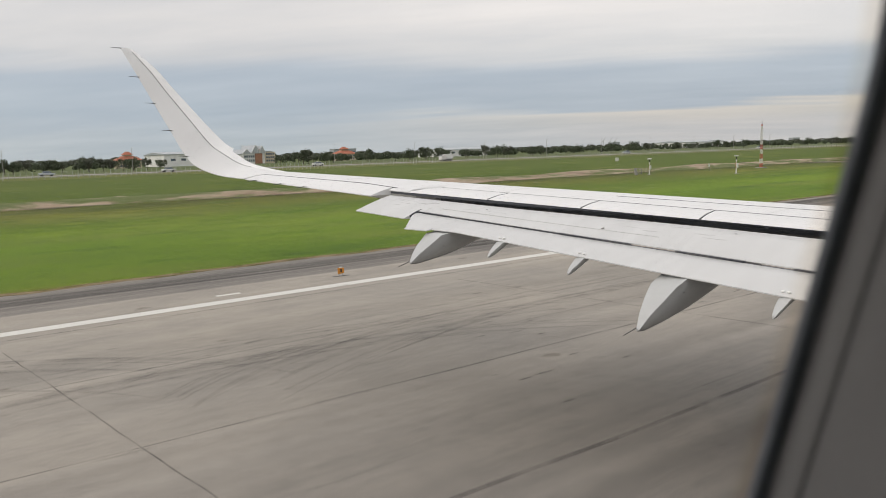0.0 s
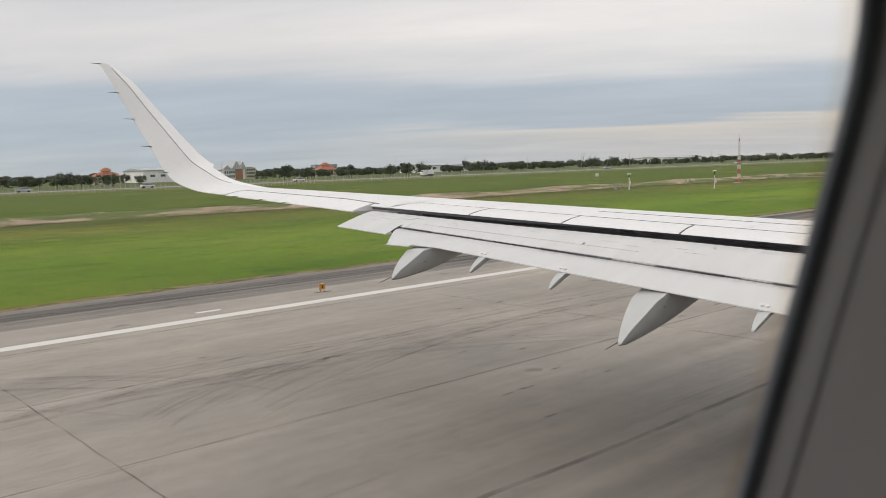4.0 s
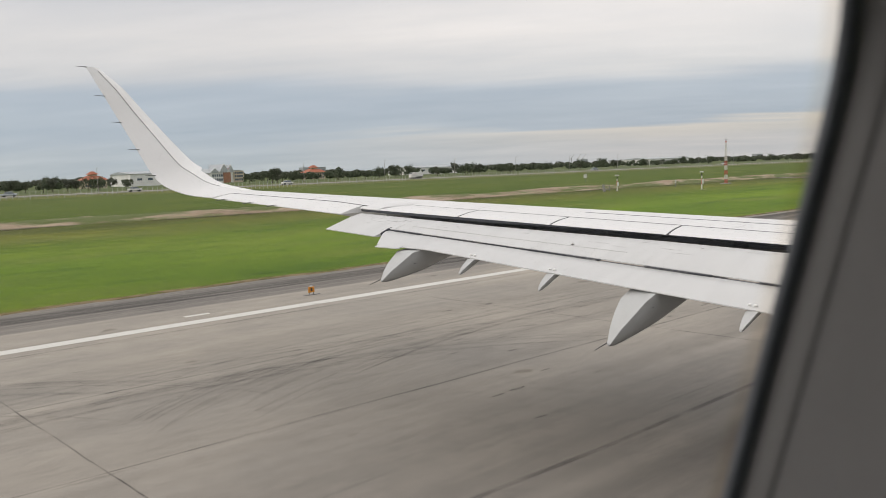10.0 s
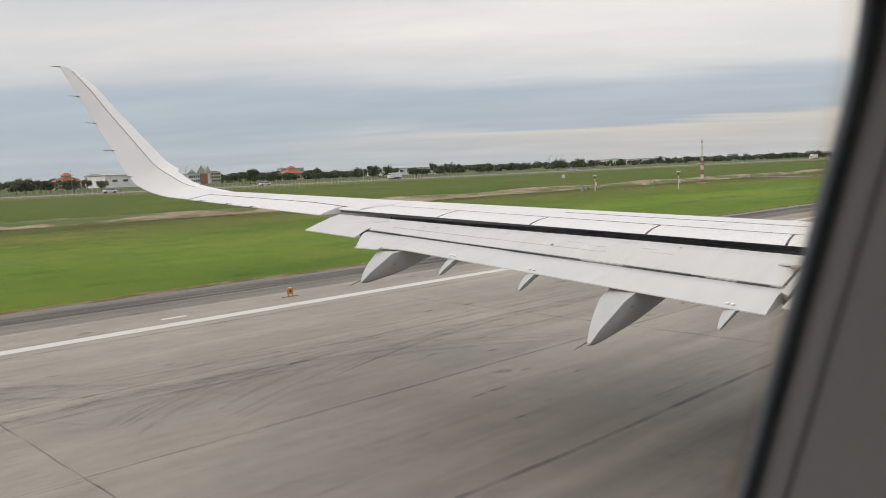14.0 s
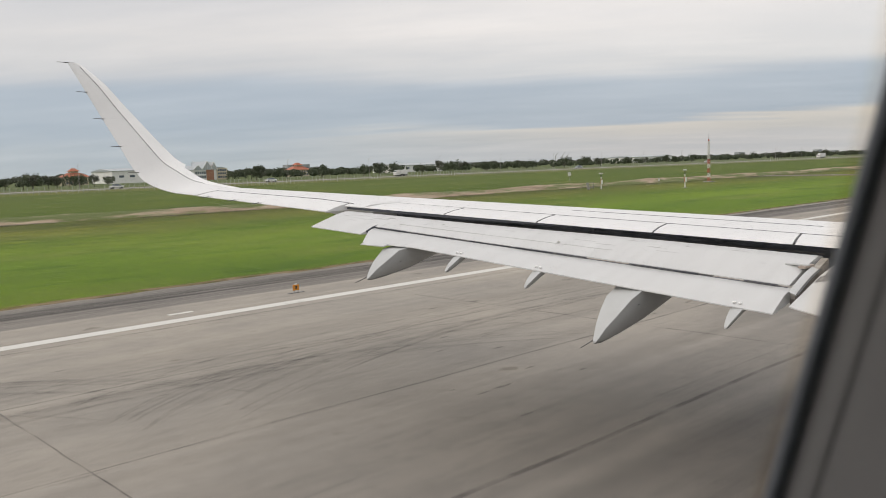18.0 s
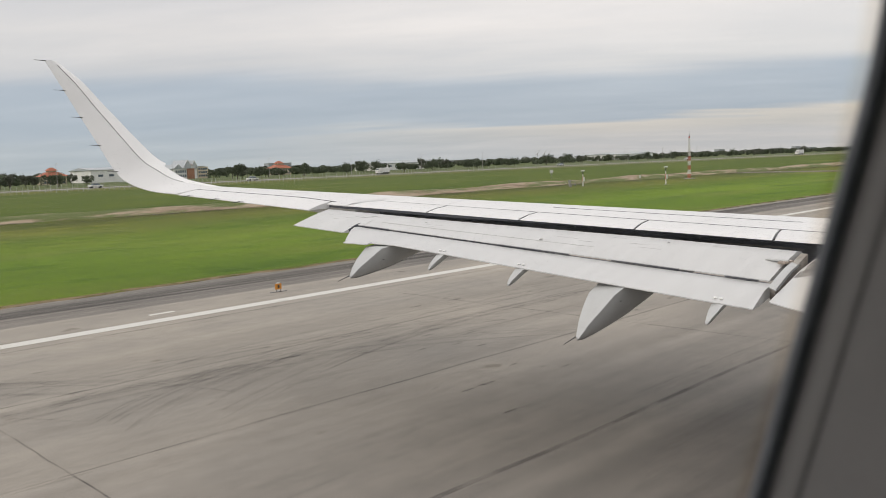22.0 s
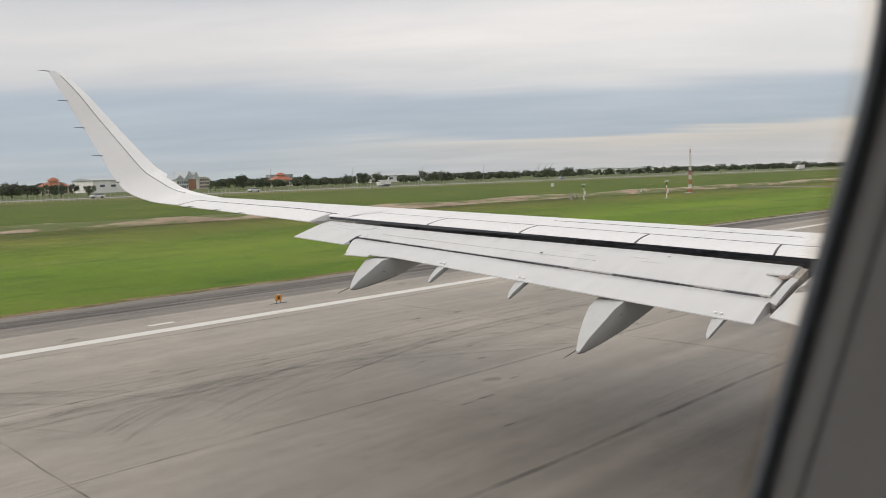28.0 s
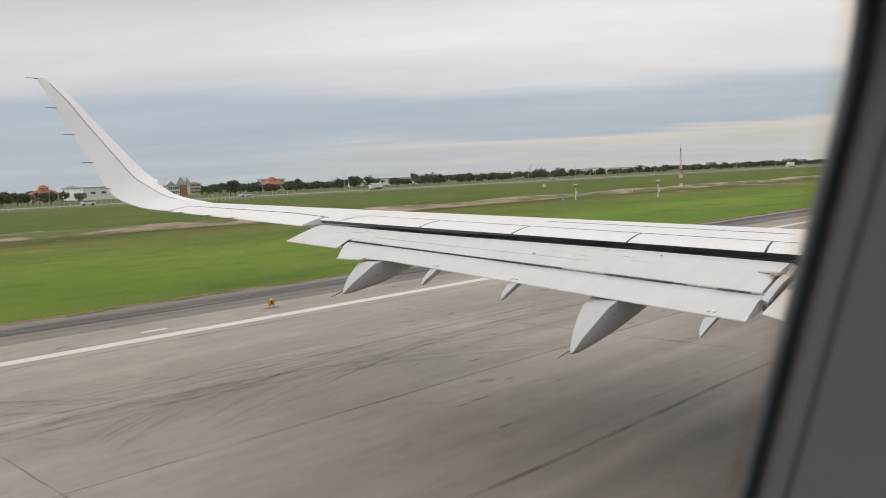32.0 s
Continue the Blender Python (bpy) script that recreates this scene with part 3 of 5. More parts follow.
# chordwise panel joints and the small drain marks on the flap
for u in (9.6,):
    f, e = flap_front(u), aft_front(u)
    apart("flap_joint", ribbon([f.lerp(e, s) + Vector((0, 0, 0.02 * math.sin(s * 2.6) * (f - e).length + 0.001)) for s in (0.06, 0.3, 0.6, 0.95)], 0.0045, lift=0.0004), FLAPW)
apart("flap_joint", ribbon([flap_front(u).lerp(aft_front(u), 0.62) + Vector((0, 0, 0.0145)) for u in (9.4, 8, 6.8, 6.1)], 0.005, lift=0.0005), FLAPW)
mk = flap_front(6.86).lerp(aft_front(6.86), 0.55) + Vector((0, 0, 0.013))
apart("drain_cap", rod(mk, mk + Vector((0, 0, 0.012)), 0.02, 0.016, 12), MASTW)
apart("drain_slot", box(mk.x + 0.012, mk.y - 0.05, mk.z, mk.x + 0.032, mk.y - 0.025, mk.z + 0.006), LINE)
for u, s in ((5.35, 0.18), (8.75, 0.32)):
    q = flap_front(u).lerp(aft_front(u), s) + Vector((0, 0, 0.016))
    apart("drain_slot", box(q.x - 0.015, q.y - 0.008, q.z, q.x + 0.015, q.y + 0.008, q.z + 0.003), LINE)

# aft flap, its nose tucked under the main flap
secs = []
for k, u in enumerate((9.74, 9.45, 9.1, 8.4, 7.6, 6.8, 6.0, 5.2, 4.5, 3.97)):
    f, e = aft_front(u), aft_te(u)
    if k < 2:
        e = aft_te((9.30, 9.22)[k])
    if k == 9:
        e = aft_te(3.885)
    secs.append([down(f, 0.13, 0.10), down(f, 0.05, 0.11), down(f, 0.018, 0.02), f.lerp(e, 0.35) + Vector((0, 0, 0.012)), f.lerp(e, 0.7) + Vector((0, 0, 0.008)), e, down(e, 0.012),
                 f.lerp(e, 0.5) + Vector((0, 0, -0.09)), down(f, 0.15, 0.02)])
aft_flap = apart("aft_flap", loft(secs), FLAPW, "grey-white extended aft flap", True)
secs = []          # short tab on the outer end of the aft flap's rear edge
for u in (9.25, 9.06, 8.84):
    e, f = aft_te(u), aft_front(u)
    d = (e - f).normalized()
    secs.append([e - d * 0.03 + Vector((0, 0, 0.004)), e + d * 0.085, e + d * 0.085 - Vector((0, 0, 0.012)), e - d * 0.03 - Vector((0, 0, 0.016))])
apart("flap_end_tab", loft(secs), FLAPW)
apart("flap_gap_seal", tube([down(aft_front(9.72 - k * 0.57), 0.03, 0.03) for k in range(11)], 0.02), RUBBER)
apart("end_plate", loft([[flap_front(9.72) + Vector((0.0, 0, -0.02)), aft_front(9.72) + Vector((0, 0, 0.01)), aft_front(9.72).lerp(main_te(9.72), 0.6), main_te(9.72) + Vector((0, 0.16, -0.05))],
                         [flap_front(9.70) + Vector((0.0, 0, -0.02)), aft_front(9.70) + Vector((0, 0, 0.01)), aft_front(9.70).lerp(main_te(9.70), 0.6), main_te(9.70) + Vector((0, 0.16, -0.05))]]), RUBBER)
for a, b in ((9.6, 9.1), (7.3, 6.3), (5.75, 4.95), (4.45, 4.1)):
    apart("gap_seal", tube([aft_front(a + (b - a) * k / 5) + Vector((0, 0.012, 0.0)) for k in range(6)], 0.008), RUBBER)

for u in (6.36, 6.44, 7.70):      # rows of rivet heads
    bm = bmesh.new()
    for k in range(9):
        q = aft_front(u).lerp(aft_te(u), 0.08 + 0.09 * k) + Vector((0, 0, 0.0125))
        rod(q - Vector((0, 0, 0.006)), q + Vector((0, 0, 0.0015)), 0.004, 0.003, 6, bm)
    apart("rivet_row", bm, LIGHTGREY)["kind"] = "stuff"
# inner end: worn seal strip, bracket and the inboard flap
secs = []
for u, w in ((3.97, 0), (3.9, 0.0)):
    f, e = flap_front(u), aft_te(u)
    e = aft_front(u).lerp(e, 0.12)
    secs.append([f + Vector((0, 0, -0.02)), aft_front(u) + Vector((0, 0, -0.02)), e + Vector((0, 0, -0.03)), down(e, 0.09), down(aft_front(u), 0.2), down(f, 0.25)])
apart("flap_end_rib", loft(secs), surface("grimy_rib_metal", (0.40, 0.37, 0.34), 0.6, 0.35, 5, 30), "scuffed grey flap end rib")
secs = []
for u, y0, z0, y1, z1 in ((3.80, 8.75, 2.57, 7.66, 2.235), (3.5, 8.78, 2.55, 7.60, 2.2), (2.4, 8.85, 2.43, 7.55, 2.08), (0.9, 8.95, 2.3, 7.5, 1.95)):
    f, e = place(u, y0, z0), place(u, y1, z1)
    secs.append([down(f, 0.16, 0.08), f, f.lerp(e, 0.35) + Vector((0, 0, 0.03)), e, down(e, 0.012), f.lerp(e, 0.5) + Vector((0, 0, -0.12)), down(f, 0.2)])
apart("inboard_flap", loft(secs), FLAPW, "grey-white inboard flap", True)
q0, q1 = place(3.92, 8.5, 2.525), place(3.86, 7.85, 2.335)
line = [q0, q0.lerp(q1, 0.35) + Vector((0, 0, 0.02)), q0.lerp(q1, 0.7) + Vector((0, 0, 0.014)), q1]
apart("end_seal_strip", ribbon(line, 0.085, Vector((0.5, 0, 1)), 0.008), FLAPW, "pale scuffed seal strip on the flap's end")
apart("end_seal_edge", ribbon([p + Vector((0.052, 0, -0.004)) for p in line], 0.022, Vector((0.5, 0, 1)), 0.006), LINE)
q = place(4.05, 8.42, 2.56)
apart("end_bracket", box(q.x - 0.16, q.y - 0.03, q.z, q.x + 0.1, q.y + 0.02, q.z + 0.02, None, 0.006), LIGHTGREY)
apart("scuff_plate", box(q.x + 0.02, q.y - 0.10, q.z - 0.02, q.x + 0.10, q.y + 0.12, q.z + 0.006), surface("worn_primer", (0.50, 0.42, 0.36), 0.7, 0.35, 6, 30))


# flap track fairings: canoe bodies with a flat top, sharp shoulders and a keel, hung under the flap
def canoe(u, y_tip, y_te, z_te, keel, width, name, label, tip_w=0.12, outer_w=0.40):
    """keel: the (y, z) of the underside from the tip forward; the flat top climbs to the flap's edge and then runs on under the flap."""
    secs = []
    n = len(keel)
    for k, (y, zk) in enumerate(keel):
        s = (y - y_tip) / (y_te - y_tip)
        w = width / 2 * (tip_w + (1 - tip_w) * math.sin(min(1.0, s * 0.9) * math.pi / 2))
        z0 = keel[0][1]
        zt = z0 + 0.02 + (z_te - z0) * s ** 0.82 if s < 1 else z_te + 0.13 * min(y - y_te, 0.4)
        zt = max(zt, zk + 0.02)
        d = zt - zk
        c = place(u, y, zt)
        if k == n - 1:
            w *= 0.5
        wl = outer_w * width * (tip_w + (1 - tip_w) * math.sin(min(1.0, s) * math.pi / 2) ** 0.9)
        side = ((1.0, 0.0), (0.93, 0.22), (0.78, 0.48), (0.52, 0.76), (0.24, 0.95))
        secs.append([c + Vector((w * a, 0, -b * d)) for a, b in side] + [c + Vector((0, 0, -d))] + [c + Vector((-wl * a, 0, -b * d)) for a, b in side[::-1]] + [c + Vector((0, 0, 0.006))])
    return apart(name, loft(secs), LIGHTGREY, label, True)


BIG = ((5.46, 6.57, 7.10, 2.325, ((6.57, 1.775), (6.68, 1.768), (6.83, 1.79), (6.98, 1.817), (7.2, 1.866), (7.41, 1.916), (7.75, 2.023), (7.98, 2.10), (8.5, 2.2), (9.2, 2.3)), 0.46, 0.34),
       (8.73, 5.76, 6.21, 2.665, ((5.76, 2.283), (5.86, 2.28), (5.97, 2.292), (6.17, 2.323), (6.32, 2.35), (6.47, 2.378), (6.72, 2.448), (6.9, 2.50), (7.3, 2.58), (7.8, 2.7)), 0.40, 0.47))
for u, yt, ye, ze, keel, w, ow in BIG:
    canoe(u, yt, ye, ze, keel, w, "flap_track_fairing", "pale grey canoe-shaped flap track fairing", 0.12, ow)
    tip = place(u + 0.02, yt, keel[0][1] + 0.03)
    apart("fairing_wick", rod(tip, tip + Vector((-0.03, -0.17, -0.06)), 0.007, 0.004, 6), LINE)
    apart("keel_strip", tube([place(u, y, z + 0.001) for y, z in keel[:7]], 0.008), LINE)
    q = place(u - 0.97 * w / 2, ye - 0.02, ze - 0.16)
    apart("fastener", box(q.x - 0.004, q.y - 0.014, q.z - 0.004, q.x + 0.004, q.y + 0.014, q.z + 0.004), LINE)
for u, dz in ((7.70, 0.0), (6.55, 0.0), (4.24, 0.0)):
    e = aft_te(u)
    canoe(u, e.y - 0.20, e.y + 0.02, e.z - 0.028, [(e.y - 0.20 + a, e.z - 0.205 + b) for a, b in ((0, 0), (0.04, 0.0), (0.1, 0.025), (0.2, 0.075), (0.3, 0.13), (0.42, 0.18))], 0.15, "actuator_fairing", "small grey cone fairing under the aft flap", 0.25)
    for du, dy in ((0.05, 0.03), (-0.008, 0.02)):
        g = aft_te(u + du).lerp(aft_front(u + du), 0.12)
        c = place(u + du, g.y, g.z + 0.002)
        bm = bmesh.new()
        bmesh.ops.create_icosphere(bm, subdivisions=2, radius=0.021, matrix=Matrix.Translation(c + Vector((0, 0, 0.010))) @ Matrix.Diagonal((1, 1, 0.7, 1)))
        apart("cap_dome", bm, CAPW, "bright white round cap", True)

# winglet: rises from the tip in a smooth bend
TE = [(14.10, 5.555, 3.40), (14.70, 5.32, 3.479), (15.10, 5.09, 3.651), (15.35, 4.94, 3.888), (15.65, 4.75, 4.415), (15.95, 4.54, 4.978), (16.20, 4.34, 5.507), (16.45, 4.12, 6.05)]
LE = [(14.12, 6.62, 3.46), (14.75, 6.06, 3.655), (15.02, 5.78, 3.87), (15.25, 5.56, 4.06), (15.52, 5.30, 4.50), (15.86, 4.95, 5.12), (16.10, 4.68, 5.62), (16.41, 4.33, 6.02)]


def smooth_line(pts, n):
    out = []
    p = [Vector(place(*q)) for q in pts]
    for k in range(n):
        s = k / (n - 1) * (len(p) - 1)
        i = min(int(s), len(p) - 2)
        f = s - i
        a, b, c, d = p[max(i - 1, 0)], p[i], p[i + 1], p[min(i + 2, len(p) - 1)]
        out.append(0.5 * (2 * b + (c - a) * f + (2 * a - 5 * b + 4 * c - d) * f * f + (3 * b - a - 3 * c + d) * f ** 3))
    return out


te, le = smooth_line(TE, 29), smooth_line(LE, 29)
GROW = ((0, 0.0), (5, 0.02), (9, 0.05), (10, 0.20), (13.5, 0.18), (18.6, 0.11), (23, -0.02), (26, -0.06), (28, -0.02))


def grow_at(k):
    for (k0, g0), (k1, g1) in zip(GROW, GROW[1:]):
        if k <= k1:
            return g0 + (g1 - g0) * (k - k0) / (k1 - k0)
    return GROW[-1][1]


skin, nose, strip = [], [], []
for k in range(29):
    f = min(1, k / 9)
    a, b = te[k].lerp(le[k], -0.08 * f), le[k].lerp(te[k], -grow_at(k))
    t0, t1 = te[max(k - 1, 0)], te[min(k + 1, 28)]
    nrm = (b - a).cross(t1 - t0).normalized()
    nrm = nrm if nrm.dot(Vector((1, 0, 0.6))) > 0 else -nrm
    c = (b - a).length
    th = 0.055 * c + 0.01
    bs = le[k].lerp(te[k], -(0.2 * k / 10 if k < 10 else grow_at(k)))
    at = lambda s, h: (a.lerp(bs, s) if s < 0.7 else a.lerp(bs, 0.66).lerp(b, (s - 0.66) / 0.34)) + nrm * th * h
    skin.append([a + nrm * 0.006, at(0.25, 0.55), at(0.5, 0.9), at(0.66, 1.0), at(0.66, -0.8), at(0.25, -0.45), a - nrm * 0.006])
    nose.append([at(0.662, 1.0), at(0.8, 0.78), at(0.92, 0.42), b, at(0.92, -0.45), at(0.662, -0.8)])
    strip.append((at(0.66, 1.0), nrm))
winglet = apart("winglet", loft(skin), WHITE, "white upswept blended winglet", True)
rnd = random.Random(3)
bm = bmesh.new()
for k in range(46):
    i, j = min(27, int(abs(rnd.gauss(0, 6)) + 6)), rnd.choice((0, 1, 1, 2))
    fa, fb = rnd.random(), rnd.random()
    p = skin[i][j].lerp(skin[i][j + 1], fa).lerp(skin[i + 1][j].lerp(skin[i + 1][j + 1], fa), fb)
    e1, e2 = (skin[i][j + 1] - skin[i][j]).normalized(), (skin[i + 1][j] - skin[i][j]).normalized()
    n = e1.cross(e2).normalized()
    n = n if n.dot(Vector((1, 0, 0.6))) > 0 else -n
    r = rnd.uniform(0.002, 0.0055)
    bm.faces.new([bm.verts.new(p + n * 0.004 + (e1 * math.cos(q) + e2 * math.sin(q)) * r) for q in (0, 1.2, 2.4, 3.7, 5.0)])
apart("dirt_specks", bm, LINE, "small dark dirt specks", False, winglet)["kind"] = "stuff"
# same white as the winglet; its skyward brightness is put into a lighter colour
apart("winglet_leading_edge", loft(nose), CAPW, "white winglet leading edge, brightened where it faces the sky", True, winglet)
pts = [p for p, n in strip[3:-1]]
bm = bmesh.new()
rings = []
for i, (p, n) in enumerate(strip[3:-1]):
    d = (pts[min(i + 1, len(pts) - 1)] - pts[max(i - 1, 0)]).normalized()
    s = d.cross(n).normalized() * 0.005
    rings.append([p - s + n * 0.003, p + s + n * 0.003, p + s - n * 0.004, p - s - n * 0.004])
apart("winglet_seam", loft(rings, True, bm), LINE)
for k in (27.9, 23.6, 19.6, 15.7, 11.6):
    i = int(k)
    a = te[i].lerp(te[min(i + 1, 28)], k - i)
    apart("static_wick", rod(a + Vector((0, 0.1, 0.0)), a + Vector((0.0, -0.07, 0.005)), 0.012, 0.009, 6), LINE)
    apart("wick_tip", rod(a + Vector((0, -0.07, 0.005)), a + Vector((-0.01, -0.21, 0.012)), 0.007, 0.004, 6), LINE)
# ---- cabin side: leaning wall, rounded window, rubber seal, plastic reveal ----
WIN_Y, WIN_Z, WIN_A, WIN_B, WIN_R = 0.1265, 3.734, 0.1582, 0.1886, 0.113
LEAN = 0.255


def wall_point(y, z, inward=0.0):
    return place(0.1445 - LEAN * (z - 3.735) - inward, y, z)


def window_loop(grow, inward, n=10):
    pts = []
    a, b, r = WIN_A + grow, WIN_B + grow, WIN_R + grow
    for cy, cz, s in ((a - r, b - r, 0), (-(a - r), b - r, 90), (-(a - r), -(b - r), 180), (a - r, -(b - r), 270)):
        for k in range(n + 1):
            g = radians(s + 90 * k / n)
            pts.append(wall_point(WIN_Y + cy + r * math.cos(g), WIN_Z + cz + r * math.sin(g), inward))
    return pts


window = apart("window_1", loft([window_loop(0.15, -0.03), window_loop(0.11, -0.03), window_loop(0.03, -0.010), window_loop(0.004, -0.004)], False), STEEL, "cabin window with rounded corners")
apart("window_seal", loft([window_loop(0.004, -0.004), window_loop(0.0, -0.002), window_loop(0.0, 0.0005), window_loop(0.0012, 0.0016), window_loop(0.0040, 0.0030), window_loop(0.0062, 0.0030)], False), SEALR, "black rubber window seal", True, window)
apart("window_reveal", loft([window_loop(0.0062, 0.0026), window_loop(0.0092, 0.0095), window_loop(0.0115, 0.0125)], False), REVEAL, "grey plastic window reveal", True, window)
apart("reveal_step", loft([window_loop(0.0115, 0.0125), window_loop(0.0122, 0.0121), window_loop(0.0128, 0.0133)], False), STEPM, "dark step in the reveal", False, window)
apart("reveal_flare", loft([window_loop(0.0128, 0.0133), window_loop(0.023, 0.030), window_loop(0.030, 0.042), window_loop(0.036, 0.053)], False), REVEAL, "grey plastic reveal flare", True, window)
apart("reveal_gap", loft([window_loop(0.036, 0.053), window_loop(0.0385, 0.050), window_loop(0.0405, 0.053)], False), RUBBER, "dark joint round the reveal", False, window)
m, t, b = nodes_of("window_pane_acrylic")
gl, tr, mx = t.nodes.new("ShaderNodeBsdfGlossy"), t.nodes.new("ShaderNodeBsdfTransparent"), t.nodes.new("ShaderNodeMixShader")
gl.inputs["Roughness"].default_value = 0.03
tr.inputs[0].default_value = (0.995, 0.995, 0.992, 1)
mx.inputs[0].default_value = 0.01
t.links.new(tr.outputs[0], mx.inputs[1])
t.links.new(gl.outputs[0], mx.inputs[2])
t.links.new(mx.outputs[0], t.nodes["Material Output"].inputs[0])
pane = apart("window_pane", loft([window_loop(0.02, -0.009), window_loop(0.02, -0.006)]), m, "clear acrylic pane", False, window)
pane.visible_shadow = False


def tinted(name, colour):
    """Transparent colour that carries the warm glare along the pane's edge."""
    m, t, b = nodes_of(name)
    tr = t.nodes.new("ShaderNodeBsdfTransparent")
    tr.inputs[0].default_value = (*colour, 1)
    t.links.new(tr.outputs[0], t.nodes["Material Output"].inputs[0])
    return m


for g0, g1, tint in ((-0.0075, -0.004, (0.985, 0.975, 0.955)), (-0.004, 0.0, (0.95, 0.925, 0.885)), (0.0, 0.0085, (0.90, 0.855, 0.80))):
    rim = apart("edge_glare_ring", loft([window_loop(g0, -0.0056), window_loop(g1, -0.0056)], False), tinted("edge_glare_tint", tint), "warm tinted ring standing in for glare at the pane's edge", False, window)
    rim.visible_shadow = False
apart("cabin_floor", box(0.05, -6.98, 2.45, 3.2, 13.98, 2.5), CABIN, "plain cabin floor")
# inner wall panel round the window
loop = window_loop(0.0405, 0.053)
outerl = []
for p in loop:
    dy, dz = p.y - WIN_Y, p.z - WIN_Z
    k = min(0.75 / max(abs(dy), 1e-4), 0.5 / max(abs(dz), 1e-4))
    outerl.append(wall_point(WIN_Y + dy * k, WIN_Z + dz * k, 0.053))
apart("cabin_wall_panel", loft([loop, outerl], False), CABIN, "beige plastic cabin wall panel")
# fuselage shell round the cabin, open only at the window
CX, CZ, RAD = -1.62, 3.30, 1.80


def shell(radius, y0, y1, q0, q1):
    ring = lambda y: [place(CX + radius * math.cos(a), y, CZ + radius * math.sin(a)) for a in [radians(q0 + (q1 - q0) * k / 24) for k in range(25)]]
    return loft([ring(y0), ring(y1)], False, None, False)


for q0, q1 in ((32, 154), (176, 352)):
    apart("fuselage_shell", shell(1.88, -7, 14, q0, q1), FUSE, "white fuselage skin", True)
    apart("cabin_lining", shell(1.76, -7, 14, q0, q1), CABIN, "plain cabin lining", True)
for k in range(42):          # pillars between the far side's windows
    y = -7 + 0.5 * k
    xs, z0, z1 = -CX + 1.73, CZ + 1.76 * math.sin(radians(176)), CZ + 1.88 * math.sin(radians(154))
    apart("window_pillar", box(xs - 0.12, y, z0 - 0.02, xs + 0.14, y + 0.14, z1 + 0.02), CABIN)
for y in (-7, 14):
    ring = [place(CX + 1.88 * math.cos(a), y, CZ + 1.88 * math.sin(a)) for a in [radians(q) for q in range(0, 360, 6)]]
    bm = bmesh.new()
    bm.faces.new([bm.verts.new(p) for p in ring])
    bmesh.ops.solidify(bm, geom=bm.faces[:], thickness=0.05)
    apart("bulkhead", bm, CABIN)
# side wall strips above, below, before and behind the window panel
lo_p, hi_p = wall_point(0, 3.235, 0.053), wall_point(0, 4.235, 0.053)
a0 = place(CX + 1.80 * math.cos(radians(-8)), 0, CZ + 1.80 * math.sin(radians(-8)))
a1 = place(CX + 1.80 * math.cos(radians(34)), 0, CZ + 1.80 * math.sin(radians(34)))
for y0, y1 in ((-7, -0.60), (0.896, 14)):
    bm = loft([[Vector((p.x, y, p.z)) for p in (a0, lo_p, hi_p, a1)] for y in (y0, y1)], False, None, False)
    apart("side_wall", bm, CABIN)
for p, q in ((a0, lo_p), (hi_p, a1)):
    apart("side_wall", loft([[Vector((v.x, y, v.z)) for v in (p, q)] for y in (-0.61, 0.90)], False, None, False), CABIN)
# outer skin frame round the window opening
loop = window_loop(0.148, -0.03)
outs = []
for p in loop:
    dy, dz = p.y - WIN_Y, p.z - WIN_Z
    k = min(0.8 / max(abs(dy), 1e-4), 0.52 / max(abs(dz), 1e-4))
    outs.append(wall_point(WIN_Y + dy * k, WIN_Z + dz * k, -0.03))
apart("outer_skin_frame", loft([loop, outs], False), FUSE)
# main wheels, so that it stands on the runway
for xg in (-1.24, 4.48):
    apart("gear_leg", rod((xg, 8.6, 2.1), (xg, 8.6, 0.55), 0.11, 0.09, 14), STEEL)
    for dx in (-0.43, 0.43):
        secs = []
        for wx, r in ((-0.19, 0.36), (-0.17, 0.50), (-0.08, 0.555), (0.08, 0.555), (0.17, 0.50), (0.19, 0.36)):
            secs.append([Vector((xg + dx + wx, 8.6 + r * math.cos(a), 0.555 + r * math.sin(a))) for a in [q * math.tau / 24 for q in range(24)]])
        apart("main_wheel", loft(secs), TYRE, "black tyre", True)
    apart("axle", rod((xg - 0.5, 8.6, 0.555), (xg + 0.5, 8.6, 0.555), 0.07, 0.07, 12), STEEL)

# ---- marks on the runway ----
def worn_mark(name, colour, lo, hi, most, scale, stretch=(1, 1, 1)):
    """A dark deposit on the pavement, worn through in patches."""
    m, t, b = nodes_of(name)
    mixs = t.nodes.new("ShaderNodeMixShader")
    tr = t.nodes.new("ShaderNodeBsdfTransparent")
    b.inputs["Base Color"].default_value = (*colour, 1)
    b.inputs["Roughness"].default_value = 0.9
    t.links.new(ramped(t, noise_at(t, scale, 6, stretch, 0.65), [(lo, (0.03, 0.03, 0.03)), (hi, (most, most, most))]), mixs.inputs[0])
    t.links.new(tr.outputs[0], mixs.inputs[1])
    t.links.new(b.outputs[0], mixs.inputs[2])
    t.links.new(mixs.outputs[0], t.nodes["Material Output"].inputs[0])
    return m


JOINT = worn_mark("worn_tar_joint", (0.12, 0.11, 0.105), 0.36, 0.70, 0.55, 0.9)
SCUFF = worn_mark("tyre_scuff", (0.10, 0.095, 0.09), 0.40, 0.80, 0.21, 1.3)
STAIN = worn_mark("oil_stain", (0.09, 0.085, 0.08), 0.35, 0.65, 0.6, 6.0)


def seam_line(pts, w, name="joint"):
    return part(name, ribbon([Vector(place(u, y, 0.0)) for u, y in pts], w, lift=0.003), JOINT, runway)


